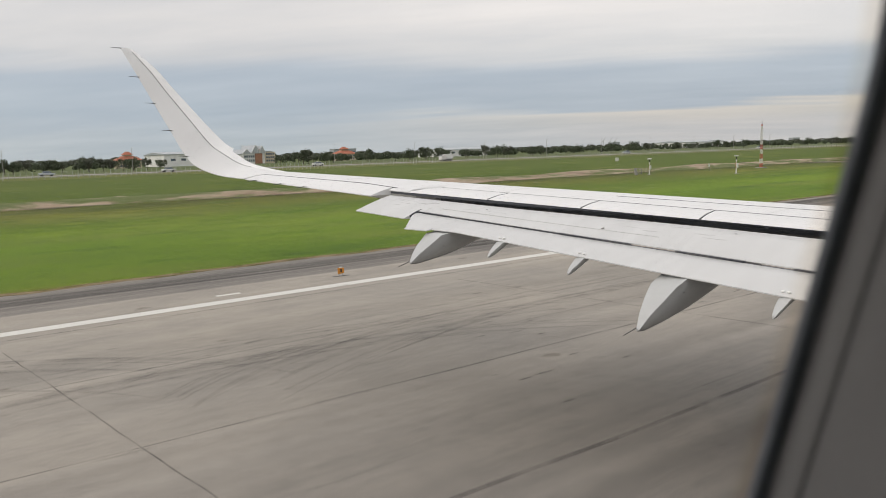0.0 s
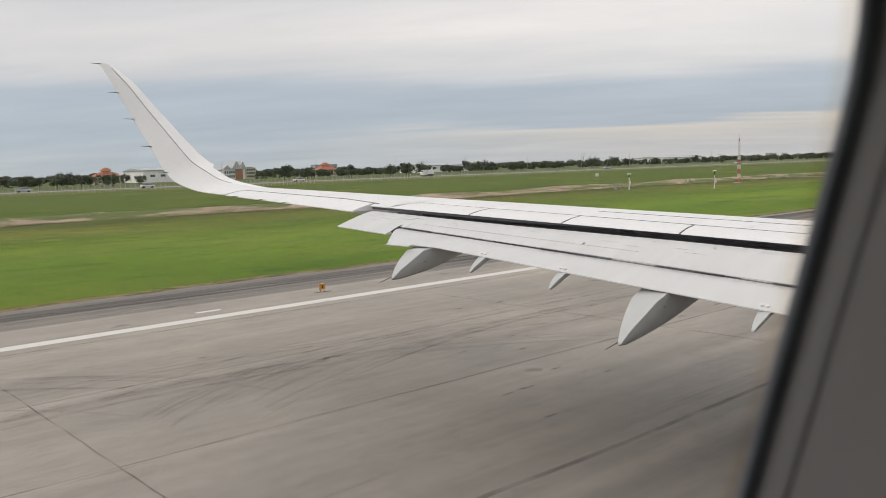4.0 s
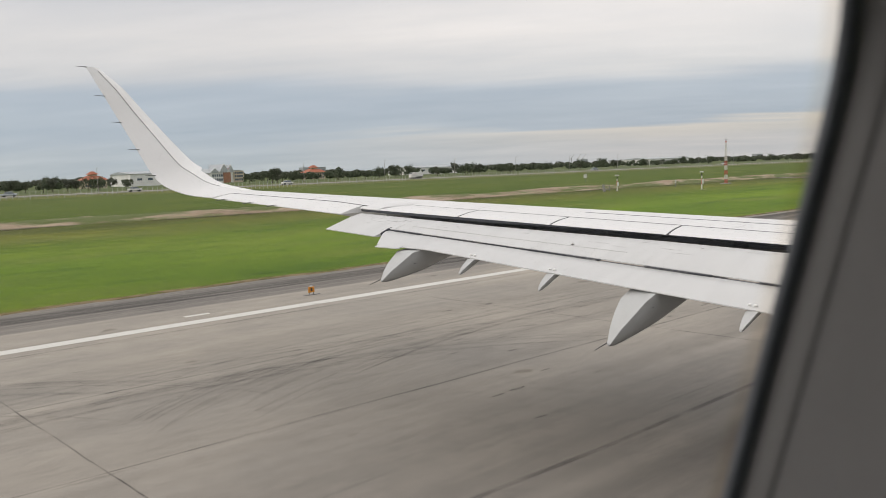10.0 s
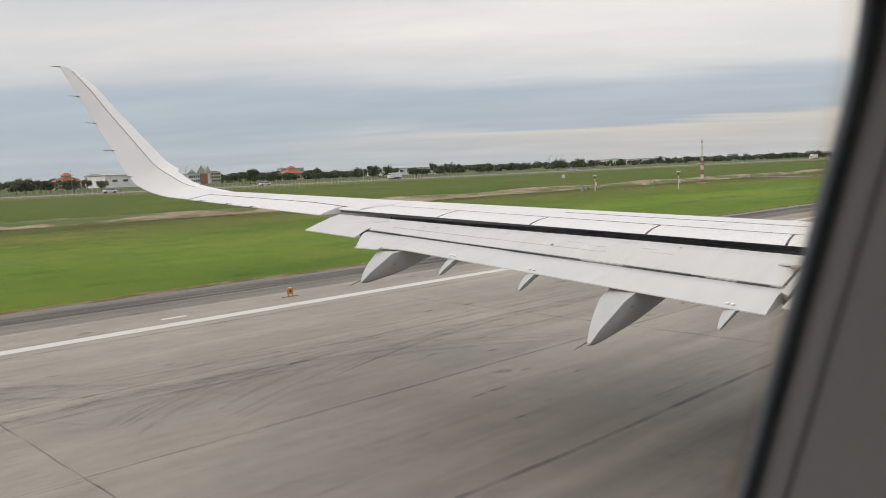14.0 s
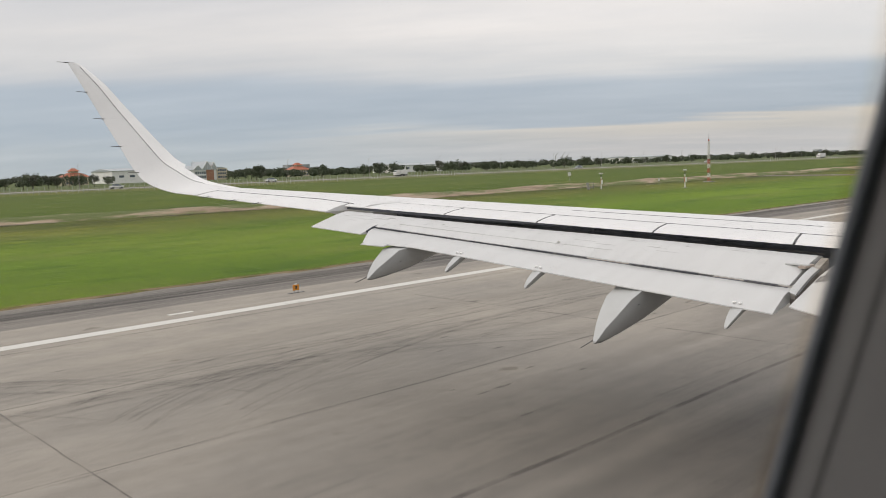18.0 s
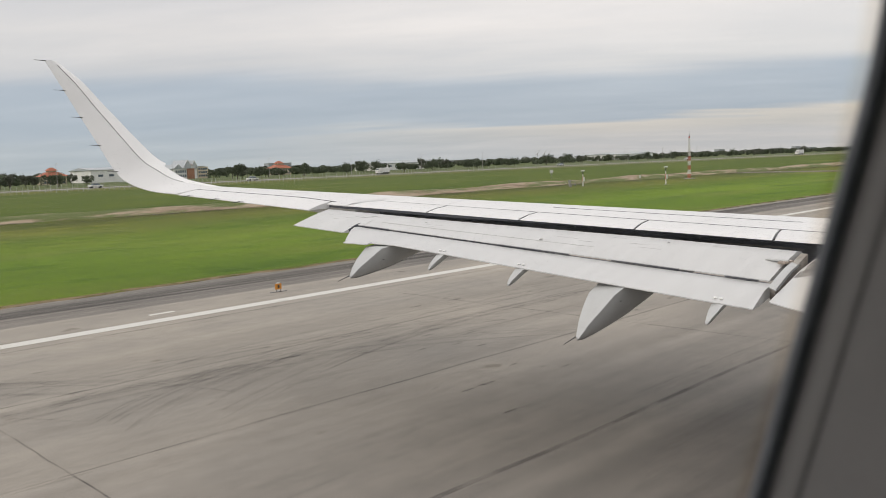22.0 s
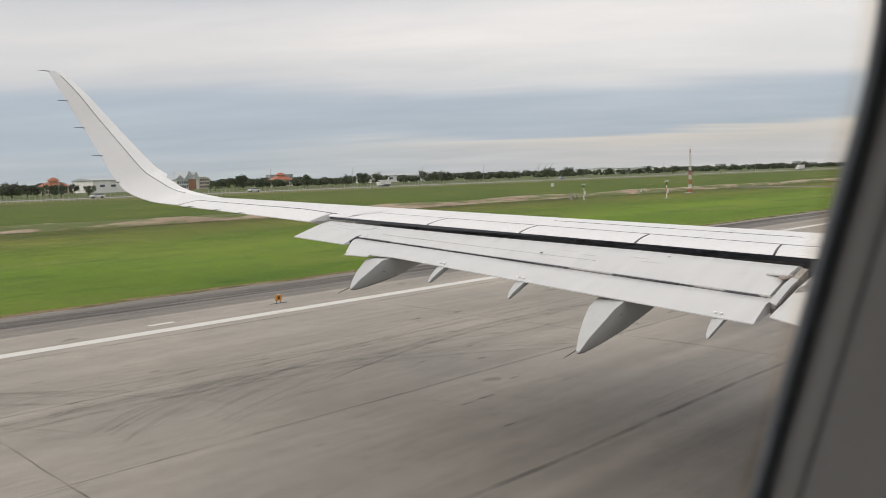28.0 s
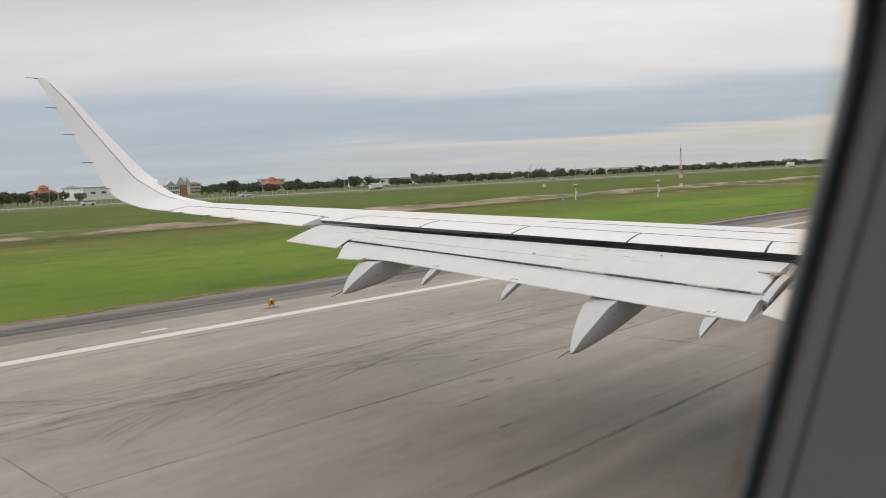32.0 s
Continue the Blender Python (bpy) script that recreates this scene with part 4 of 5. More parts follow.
def wavy(u0, y0, u1, y1, n, amp, seed):
    out = []
    for k in range(n + 1):
        s = k / n
        out.append((u0 + (u1 - u0) * s + amp * noise.noise((s * n * 0.35, seed, 0.5)), y0 + (y1 - y0) * s + amp * noise.noise((seed, s * n * 0.35, 1.5))))
    return out


for i, (u, w) in enumerate(((6.3, 0.085), (10.3, 0.028), (14.2, 0.02), (18.75, 0.03))):
    seam_line(wavy(u, -12, u, 160, 220, 0.05, 2.1 + i), w)
for i, y in enumerate((2.5, 14.5, 32.5)):
    seam_line(wavy(17.6, y - 0.25, 4.0, y + 0.8, 60, 0.025, 7.7 + i), 0.026)
dash = part("edge_dash", slab(20.38, 20.56, 7.9, 8.6, -0.01, 0.005), EDGEPAINT, runway, "short white painted dash")
for y in (-22.0, 68.0, 128.0):
    part("edge_dash", slab(20.38, 20.56, y, y + 0.7, -0.01, 0.005), EDGEPAINT, runway)

def flat_strip(bm, pts, w, z):
    prev = None
    for i, (u, y) in enumerate(pts):
        a, c = pts[max(i - 1, 0)], pts[min(i + 1, len(pts) - 1)]
        d = Vector((-(c[0] - a[0]), c[1] - a[1], 0)).normalized()
        s = Vector((-d.y, d.x, 0)) * w / 2 * (0.35 + 0.65 * math.sin(math.pi * (i + 0.5) / len(pts)))
        p = Vector((-u, y, z))
        cur = (bm.verts.new(p - s), bm.verts.new(p + s))
        if prev:
            bm.faces.new((prev[0], prev[1], cur[1], cur[0]))
        prev = cur


random.seed(11)
GRIME = worn_mark("brown_grime", (0.10, 0.08, 0.065), 0.30, 0.65, 0.75, 3.0, (1.5, 0.8, 1))
bm = bmesh.new()
rows = []
for u in (3.79, 3.68, 3.56, 3.42, 3.30):
    row = []
    for q in (0.03, 0.2, 0.38, 0.52 - 0.5 * (3.79 - u)):
        f, e = place(u, 8.76, 2.567), place(u, 7.655, 2.233)
        row.append(bm.verts.new(f.lerp(e, q) + Vector((0, 0, 0.03 * min(1, q / 0.35) if q < 0.36 else 0.03 * (1 - q) / 0.65)) + Vector((0, 0, 0.004 - 0.02 * (3.79 - u)))))
    rows.append(row)
for ra, rb in zip(rows, rows[1:]):
    for i in range(3):
        bm.faces.new((ra[i], ra[i + 1], rb[i + 1], rb[i]))
apart("grime_patch", bm, GRIME, "dark brown grime on the inboard flap corner")
SCRATCH = worn_mark("grey_scratches", (0.30, 0.295, 0.29), 0.35, 0.70, 0.38, 9.0, (1, 1, 1))
rnd = random.Random(17)
bm = bmesh.new()
for k in range(24):          # fine scratches and stains along the main flap
    u0 = rnd.choice((rnd.uniform(9.8, 10.6), rnd.uniform(4.3, 10.2)))
    ln, q = rnd.uniform(0.05, 0.45), rnd.uniform(0.12, 0.55)
    pts = []
    for i in range(5):
        u = u0 - ln * i / 4
        f, e = flap_front(u), main_te(u) if u > 9.72 else aft_front(u) + Vector((0, 0.03, 0.012))
        c = (f - e).length
        lift = 0.022 * c * min(1, q / 0.3) if q < 0.3 else (0.022 - 0.006 * (q - 0.3) / 0.35) * c
        pts.append(f.lerp(e, q + 0.03 * noise.noise((i * 0.6, k, 3.0))) + Vector((0, 0, lift + 0.001)))
    ribbon(pts, rnd.uniform(0.003, 0.010), lift=0.0008, bm=bm)
apart("flap_scratches", bm, SCRATCH, "fine grey scratches and stains", False, main_flap)["kind"] = "stuff"
random.seed(11)
bm = bmesh.new()


def tyre_arcs(cu, cy, r, a0, a1, count, spread, z, wide):
    """Parallel faint arcs left by turning tyres, each a little off the last."""
    for k in range(count):
        rr, b0, b1 = r + random.uniform(-spread, spread), a0 + random.uniform(-8, 8), a1 + random.uniform(-14, 14)
        du, dy = random.uniform(-0.3, 0.3), random.uniform(-0.5, 0.5)
        pts = [(cu + du + rr * math.cos(radians(b0 + (b1 - b0) * i / 20)), cy + dy + 1.35 * rr * math.sin(radians(b0 + (b1 - b0) * i / 20))) for i in range(21)]
        flat_strip(bm, pts, random.uniform(*wide), z + 0.0002 * k)


tyre_arcs(8.5, 9.5, 5.6, -50, 25, 7, 0.9, 0.0035, (0.06, 0.22))
tyre_arcs(4.6, 4.0, 9.6, -28, 40, 7, 0.9, 0.0059, (0.05, 0.20))
tyre_arcs(2.0, 15.0, 12.0, -35, 15, 8, 1.0, 0.0079, (0.05, 0.16))
tyre_arcs(10.0, -5.0, 8.0, 20, 70, 7, 0.9, 0.0097, (0.05, 0.16))
for k in range(26):          # long faint skid lines along the runway
    u, y, ln = random.uniform(4, 17), random.uniform(-4, 30), random.uniform(1.0, 7.0)
    flat_strip(bm, [(u + 0.06 * noise.noise((i * 0.4, k, 0)), y + ln * i / 9) for i in range(10)], random.uniform(0.03, 0.12), 0.0112)
scuffs = part("tyre_marks", bm, SCUFF, runway, "curved dark tyre scuffs")
scuffs["kind"] = "stuff"
bm = bmesh.new()
clusters = [(random.uniform(8.5, 16.5), random.uniform(2, 18)) for k in range(10)]
for k in range(80):
    cu, cy = random.choice(clusters) if k % 4 else (random.uniform(7, 17), random.uniform(1, 24))
    u, y = random.gauss(cu, 0.6), random.gauss(cy, 0.9)
    r = random.uniform(0.012, 0.05) * (1.5 if k % 9 == 0 else 1)
    n = 11
    bm.faces.new([bm.verts.new(Vector((-u + r * math.cos(q * math.tau / n) * random.uniform(0.5, 1.3) * 0.6, y + random.uniform(2.4, 4.2) * r * math.sin(q * math.tau / n), 0.0116))) for q in range(n)])
spots = part("oil_spots", bm, STAIN, runway, "small dark oil spots")
spots["kind"] = "stuff"


DARKSEAL = worn_mark("dark_shoulder_sealer", (0.085, 0.08, 0.075), 0.30, 0.62, 0.55, 1.1, (1.6, 0.05, 1))
part("sealed_strip", sheet(23.3, 24.6, -60, 700, -0.0005, 1, 300), DARKSEAL, shoulder, "darker sealed band along the shoulder")
FRINGE = worn_mark("dry_soil_fringe", (0.20, 0.145, 0.07), 0.34, 0.56, 0.95, 1.6, (1, 0.45, 1))
part("soil_edge", sheet(24.8, GRASS_U + 0.75, -60, 500, -0.03, 2, 900, rough_edge), FRINGE, shoulder, "thin line of dry brown soil")


# ---- the rest of the runway and its exits, ahead of and behind the aircraft ----
CENTRE_U, FAR_EDGE_U = -2.4, -23.9
WHITEPAINT = worn_paint("centreline_white_paint", (0.66, 0.65, 0.62), (0.3, 0.29, 0.28), 0.30)
YELLOW = worn_paint("taxi_line_yellow_paint", (0.52, 0.27, 0.03), (0.2, 0.17, 0.13), 0.34)
TAXIWAY = runway_material("taxiway_dark_asphalt", (0.20, 0.19, 0.18), (0.75, 0.74, 0.73), 1.0)
PATCH = runway_material("pale_concrete_repair", (0.36, 0.345, 0.315), (0.8, 0.79, 0.78), 0.6)
BROWNPATCH = runway_material("brown_asphalt_repair", (0.20, 0.155, 0.115), (0.6, 0.58, 0.56), 0.5)
part("edge_line", slab(FAR_EDGE_U - 0.45, FAR_EDGE_U + 0.45, -300, 104, -0.01, 0.004), WHITEPAINT, runway, "broad white painted runway edge line")
part("edge_line", slab(FAR_EDGE_U - 0.45, FAR_EDGE_U + 0.45, 250, 1500, -0.01, 0.004), WHITEPAINT, runway, "broad white painted runway edge line")
for k in range(-6, 32):
    part("centreline_dash", slab(CENTRE_U - 0.45, CENTRE_U + 0.45, 12 + 50 * k, 42 + 50 * k, -0.01, 0.004), WHITEPAINT, runway)
part("repair_patch", slab(4.0, 17.0, -262, -240, -0.01, 0.003), BROWNPATCH, runway, "reddish brown asphalt repair with rough surface")
part("repair_patch", slab(-6.5, -1.0, 236, 262, -0.01, 0.003), TAXIWAY, runway, "dark asphalt repair on the centreline")


def exit_line(s, side=0.0):
    """The high-speed exit: straight, then an arc of 300 m, then straight at thirty degrees; side is the way to port of it."""
    r, bend, y0 = 300.0, radians(30), 84.0
    if s <= 0:
        u, y, a = CENTRE_U - 0.75, y0 + s, 0.0
    else:
        a = min(s / r, bend)
        u, y = CENTRE_U - 0.75 - r * (1 - math.cos(a)), y0 + r * math.sin(a)
        if s > r * bend:
            d = s - r * bend
            u, y = u - d * math.sin(a), y + d * math.cos(a)
    return u + side * math.cos(a), y + side * math.sin(a)


def exit_strip(s0, s1, a, b, z0, z1, n=60):
    secs = []
    for k in range(n + 1):
        s = s0 + (s1 - s0) * k / n
        p, q = exit_line(s, a), exit_line(s, b)
        secs.append([Vector(place(*p, z1)), Vector(place(*q, z1)), Vector(place(*q, z0)), Vector(place(*p, z0))])
    return loft(secs)


taxiway = part("taxiway", exit_strip(95, 420, -17, 17, -0.3, -0.006), TAXIWAY)
tagged(taxiway, "dark asphalt high-speed exit leaving the runway", "taxiway", kind="structure")
taxiway.rotation_euler.z = RUNWAY_TURN
part("taxi_line", exit_strip(-10, 150, -0.15, 0.15, -0.012, 0.007), YELLOW, taxiway, "single yellow taxi line")
for off in (-0.28, 0.28):
    part("taxi_line", exit_strip(151, 420, off - 0.13, off + 0.13, -0.012, 0.007), YELLOW, taxiway, "one of two yellow taxi lines")
for s0, s1, a, b in ((196, 205, 3.2, 9.0), (208, 226, -1.5, 4.6), (214, 224, -8.0, -2.2), (228, 239, -6.0, 3.4), (199, 206, -6.5, -1.2), (243, 250, 1.0, 7.0)):
    part("concrete_patch", exit_strip(s0, s1, a, b, -0.012, 0.0035, 8), PATCH, taxiway, "pale square-cut concrete repair")

side_exit = bmesh.new()
near = [(24.6, 128.0), (27.0, 132.0), (31.0, 133.2), (53.0, 132.2), (86.0, 131.0)]
far_e = [(24.6, 150.0), (27.0, 143.0), (31.0, 140.2), (53.0, 138.6), (86.0, 137.2)]
loft([[Vector(place(*p, -0.012)), Vector(place(*q, -0.012)), Vector(place(*q, -0.3)), Vector(place(*p, -0.3))] for p, q in zip(near, far_e)], True, side_exit)
side_exit = part("pavement", side_exit, runway_material("side_exit_brown_asphalt", (0.19, 0.17, 0.14), (0.75, 0.72, 0.7), 0.7))
tagged(side_exit, "narrow grey asphalt side exit crossing the grass", "taxiway", kind="structure")
for k in range(9):
    u = 31 + 5.6 * k
    y = 136.6 - 0.045 * (u - 31)
    part("lane_dash", slab(u, u + 1.6, y - 0.06, y + 0.06, -0.02, -0.007), WHITEPAINT, side_exit)


# ---- airfield things ----
def edge_marker(at):
    e = empty("edge_marker", at, "small orange runway edge marker sign on a short post", "marker")
    part("marker_plate", box(-0.04, -0.2, 0.16, 0.04, 0.2, 0.5, None, 0.01), ORANGE, e)
    part("number_bar", box(0.04, -0.05, 0.24, 0.046, 0.06, 0.42), BLACKP, e)
    part("marker_cap", box(-0.05, -0.08, 0.5, 0.05, 0.08, 0.56, None, 0.01), MASTW, e)
    for y in (-0.13, 0.13):
        part("leg", rod((0, y, 0), (0, y, 0.17), 0.02), STEEL, e)
    part("base_bar", box(-0.05, -0.55, 0.0, 0.05, 0.55, 0.035, None, 0.008), STEEL, e)
    return e


marker = edge_marker(Vector((-21.3, 11.4, 0.0)))
marker.scale = (0.52, 0.52, 0.52)


def striped_pole(at, h, label, head=True):
    e = empty("light_pole", at, label, "light pole")
    n = 6
    for k in range(n):
        part("pole_band", rod((0, 0, h * k / n), (0, 0, h * (k + 1) / n), 0.075 - 0.003 * k, 0.075 - 0.003 * (k + 1), 12), (MASTW, MASTW, RED, RED, MASTW, BLACKP)[k], e)
    if head:
        part("lamp_head", loft([[Vector((0.15 * r * math.cos(a), 0.42 * r * math.sin(a), h + 0.8 * z)) for a in [q * math.tau / 12 for q in range(12)]] for r, z in ((0.3, 0), (1, 0.1), (1.05, 0.2), (0.7, 0.26))]), MASTW, e, "white lamp head", True)
    part("control_box", box(0.08, -0.16, h * 0.35, 0.2, 0.16, h * 0.62, None, 0.02), MASTW, e)
    part("footing", box(-0.25, -0.25, -0.06, 0.25, 0.25, 0.03), CONCRETE, e)
    return e


for u, y, h in ((66.3, 81.9, 1.95), (56.7, 86.8, 2.1)):
    striped_pole(Vector((-u, y, -0.05)), h, "red and white banded pole with a white lamp head on grass")


def steel_stand(at):
    e = empty("equipment_stand", at, "low dark steel stand with a sloped plate on grass", "stand")
    part("plate", loft([[Vector((0.1, -0.1, 0.05)), Vector((0.1, 0.3, 0.02)), Vector((0.1, 0.0, 0.95)), Vector((0.1, -0.3, 0.95))], [Vector((-0.1, -0.1, 0.05)), Vector((-0.1, 0.3, 0.02)), Vector((-0.1, 0.0, 0.95)), Vector((-0.1, -0.3, 0.95))]]), CONCRETE, e)
    for y in (0.0, 1.1):
        part("post", rod((0, y, 0), (0, y, 0.9), 0.03), STEEL, e)
    for z in (0.25, 0.88):
        part("rail", rod((0, -0.1, z), (0, 1.15, z), 0.025), STEEL, e)
    return e


steel_stand(Vector((-66.8, 79.8, -0.05)))


def at_exit(s, side, z=0.0):
    return Matrix.Rotation(RUNWAY_TURN, 3, "Z") @ place(*exit_line(s, side), z)


def taxi_light(at):
    e = empty("taxi_light", at, "small dark edge light on a white round base plate", "light", "taxiway edge lights")
    part("base_plate", rod((0, 0, 0), (0, 0, 0.03), 0.17, 0.15, 16), MASTW, e, "white round plate")
    part("stem", rod((0, 0, 0.03), (0, 0, 0.26), 0.03, 0.025, 10), STEEL, e)
    part("lens", rod((0, 0, 0.26), (0, 0, 0.40), 0.055, 0.045, 12), BLACKP, e, "dark glass lens")
    return e


def inset_light(at):
    e = empty("inset_light", at, "flat round steel light set flush in the pavement", "light", "pavement lights")
    part("rim", rod((0, 0, 0), (0, 0, 0.012), 0.17, 0.15, 18), STEEL, e)
    part("lens", rod((0, 0, 0.012), (0, 0, 0.02), 0.06, 0.05, 12), GLASSB, e)
    return e


def sign_box(at, w, label):
    e = empty("taxiway_sign", at, label, "sign", "taxiway signs")
    part("board", box(-0.12, -w / 2, 0.3, 0.12, w / 2, 1.15, None, 0.03), MASTW, e, "white board")
    for k in range(3):
        part("writing_bar", box(0.12, -w * 0.36 + w * 0.27 * k, 0.55, 0.128, -w * 0.36 + w * 0.27 * k + w * 0.17, 0.9), BLACKP, e)
    for y in (-w * 0.35, w * 0.35):
        part("leg", rod((0, y, 0), (0, y, 0.32), 0.04), STEEL, e)
    return e


for s, side in ((160, 7.4), (178, 8.2), (203, 8.6), (232, 8.6), (262, 8.6)):
    taxi_light(at_exit(s, side, 0.0))
for s, side in ((110, 4.6), (150, 1.0), (171, 1.0), (192, 1.0), (214, 1.0)):
    inset_light(at_exit(s, side, 0.0))
sign_box(at_exit(330, 42, -0.05), 2.4, "white sign board on short legs in the grass island")
sign_box(at_exit(390, 60, -0.05), 2.0, "white sign board on short legs in the grass island")


def small_sign(at, h, w, label):
    e = empty("small_post_sign", at, label, "sign")
    part("post", rod((0, 0, 0), (0, 0, h * 0.65), 0.03), STEEL, e)
    part("board", box(-0.03, -w / 2, h * 0.6, 0.03, w / 2, h, None, 0.01), MASTW, e)
    return e


small_sign(Vector((-66.0, 94.5, -0.05)), 1.0, 0.3, "short grey post with a small white board on grass")
small_sign(Vector((-100.0, 114.0, -0.05)), 1.7, 0.9, "white two-panel board on a post in grass")


def lattice_mast(at, h):
    e = empty("lattice_mast", at, "red and white banded steel lattice mast with antenna", "mast")
    n = 9
    half = lambda z: 0.17 - 0.07 * z / h
    for k in range(n):
        z0, z1 = h * k / n, h * (k + 1) / n
        mt = RED if k in (0, 2, 4) else MASTW
        bm = bmesh.new()
        cs = [(1, 1), (-1, 1), (-1, -1), (1, -1)]
        for i, (sx, sy) in enumerate(cs):
            a, c = half(z0), half(z1)
            rod((sx * a, sy * a, z0), (sx * c, sy * c, z1), 0.026, 0.026, 6, bm)
            tx, ty = cs[(i + 1) % 4]
            rod((sx * a, sy * a, z0), (tx * c, ty * c, z1), 0.011, 0.011, 5, bm)
            rod((tx * a, ty * a, z0), (sx * c, sy * c, z1), 0.011, 0.011, 5, bm)
            rod((sx * c, sy * c, z1), (tx * c, ty * c, z1), 0.011, 0.011, 5, bm)
        part("mast_section", bm, mt, e)
    part("antenna", rod((0, 0, h), (0, 0, h + 1.1), 0.03, 0.015), STEEL, e)
    part("obstruction_lamp", rod((0, 0, h), (0, 0, h + 0.3), 0.1, 0.08, 10), RED, e)
    part("crossbar", rod((0, -0.4, h + 0.45), (0, 0.4, h + 0.45), 0.02), STEEL, e)
    part("footing", box(-0.6, -0.6, -0.1, 0.6, 0.6, 0.12), CONCRETE, e)
    return e


lattice_mast(Vector((-65.3, 106.3, -0.05)), 6.2)

# bare earth bank of the drain, lying in the grass
def bank(s, y):
    w = noise.noise((y * 0.03, 1.0, 0)) * 2.2 + noise.noise((y * 0.2, 4.0, 0)) * 0.7
    h = math.sin(math.pi * min(1, s * 1.05)) * (0.62 + 0.25 * noise.noise((y * 0.08, 7, 0))) + 0.10 * noise.noise((y * 0.8, s * 5, 1)) - 0.1
    return w + (noise.noise((y * 0.5, s * 3, 0)) * 0.5), h


earth = part("earth_bank", sheet(72.5, 78.5, -30, 800, -0.03, 7, 900, bank), EARTH)
tagged(earth, "low bare pale earth bank along a drain", "earth bank", kind="structure")
# dark ditch soil, with the shade below the bank put into its colour
DITCH = worn_mark("ditch_soil_and_shade", (0.07, 0.06, 0.035), 0.50, 0.64, 0.85, 0.35, (2.0, 0.35, 1))
part("ditch_edge", sheet(70.6, 72.9, -30, 400, -0.035, 2, 500, lambda s, y: (noise.noise((y * 0.03, 1.0, 0)) * 2.2 + noise.noise((y * 0.3, s * 2, 5.0)) * 0.5, 0.05 * s)), DITCH, earth, "dark soil of the ditch edge with the bank's shade painted in")

# service road, perimeter fence and vehicles
part_road = part("road", slab(246, 268, -200, 2500, -0.2, 0.0), ROADM)
tagged(part_road, "distant grey perimeter road", "road", kind="structure")

fence = empty("perimeter_fence", Vector((-205, 0, -0.05)), "long white post and rail perimeter fence", "fence")
post = part("fence_post", box(-0.035, -0.035, 0, 0.035, 0.035, 1.9), FENCEW, fence)
for k in range(1, 300):
    o = post.copy()
    scene.collection.objects.link(o)
    o.location = (0, k * 1.25, 0)
bm = bmesh.new()
for k in range(150, 700):
    box(-0.06, k * 2.5 - 0.06, 0, 0.06, k * 2.5 + 0.06, 2.0, bm)
part("far_fence_posts", bm, FENCEW, fence)["kind"] = "stuff"
for z in (0.5, 1.2, 1.85):
    part("fence_rail", box(-0.02, -10, z - 0.012, 0.02, 1750, z + 0.012), FENCEW, fence)


def wheels(e, xs, ys, r):
    for x in xs:
        for y in ys:
            part("wheel", rod((x - 0.1, y, r), (x + 0.1, y, r), r, r, 14), TYRE, e)


def truck(at, label, w=2.5, ln=9.0, h=3.6):
    e = empty("truck", at, label, "truck")
    part("cargo_box", box(-w / 2, -ln / 2 + 2.2, 0.9, w / 2, ln / 2, h, None, 0.06), WALLW, e)
    part("cab", loft([[Vector((x, y, z)) for x, z in ((-w / 2, 0.6), (w / 2, 0.6), (w / 2, zt), (-w / 2, zt))] for y, zt in ((-ln / 2, 1.6), (-ln / 2 + 0.3, 2.5), (-ln / 2 + 2.0, 2.6))]), MASTW, e)
    part("windscreen", box(-w / 2 + 0.15, -ln / 2 + 0.1, 1.65, w / 2 - 0.15, -ln / 2 + 0.22, 2.35), GLASSB, e)
    part("chassis", box(-w / 2 + 0.3, -ln / 2 + 0.5, 0.5, w / 2 - 0.3, ln / 2 - 0.2, 0.9), BLACKP, e)
    wheels(e, (-w / 2 + 0.15, w / 2 - 0.15), (-ln / 2 + 1.1, ln / 2 - 2.2, ln / 2 - 1.1), 0.48)
    return e


def car(at, label, paint):
    e = empty("car", at, label, "car")
    part("body", box(-0.85, -2.1, 0.35, 0.85, 2.1, 0.95, None, 0.14), paint, e)
    part("cabin", loft([[Vector((x * s, y * s2, z)) for x, y in ((-0.8, -1.2), (0.8, -1.2), (0.8, 1.3), (-0.8, 1.3))] for s, s2, z in ((1, 1, 0.93), (0.82, 0.72, 1.48))]), GLASSB, e)
    part("roof", box(-0.62, -0.85, 1.46, 0.62, 0.9, 1.52, None, 0.02), paint, e)
    wheels(e, (-0.75, 0.75), (-1.3, 1.3), 0.32)
    return e


truck(Vector((-252, 185, 0)), "white box truck driving on the perimeter road", 2.1, 5.6, 2.7)
truck(Vector((-255, 560, 0)), "white box truck driving on the perimeter road")
truck(Vector((-252, 690, 0)), "white box truck driving on the perimeter road", 2.4, 7, 3.2)
car(Vector((-251, 74, 0)), "white car on the perimeter road", MASTW)
car(Vector((-251, 127, 0)), "white car on the perimeter road", MASTW)
car(Vector((-257, 300, 0)), "silver car on the perimeter road", ROOFG)
car(Vector((-253, 410, 0)), "white car on the perimeter road", MASTW)
car(Vector((-258, 40, 0)), "silver car on the perimeter road", ROOFG)

lamp = empty("street_lamp", Vector((-270, 30, -0.05)), "tall grey street lamp beside the perimeter road", "street lamp", "road lamps")
part("pole", rod((0, 0, 0), (0, 0, 8.0), 0.09, 0.05, 8), CONCRETE, lamp)
part("arm", rod((0, 0, 7.9), (1.6, 0, 8.3), 0.04, 0.03, 6), CONCRETE, lamp)
part("lamp_head", box(1.4, -0.12, 8.2, 2.1, 0.12, 8.33, None, 0.03), MASTW, lamp)
for k in range(1, 24):
    copy_thing(lamp, pose(-270, 30 + 38 * k, -0.05))


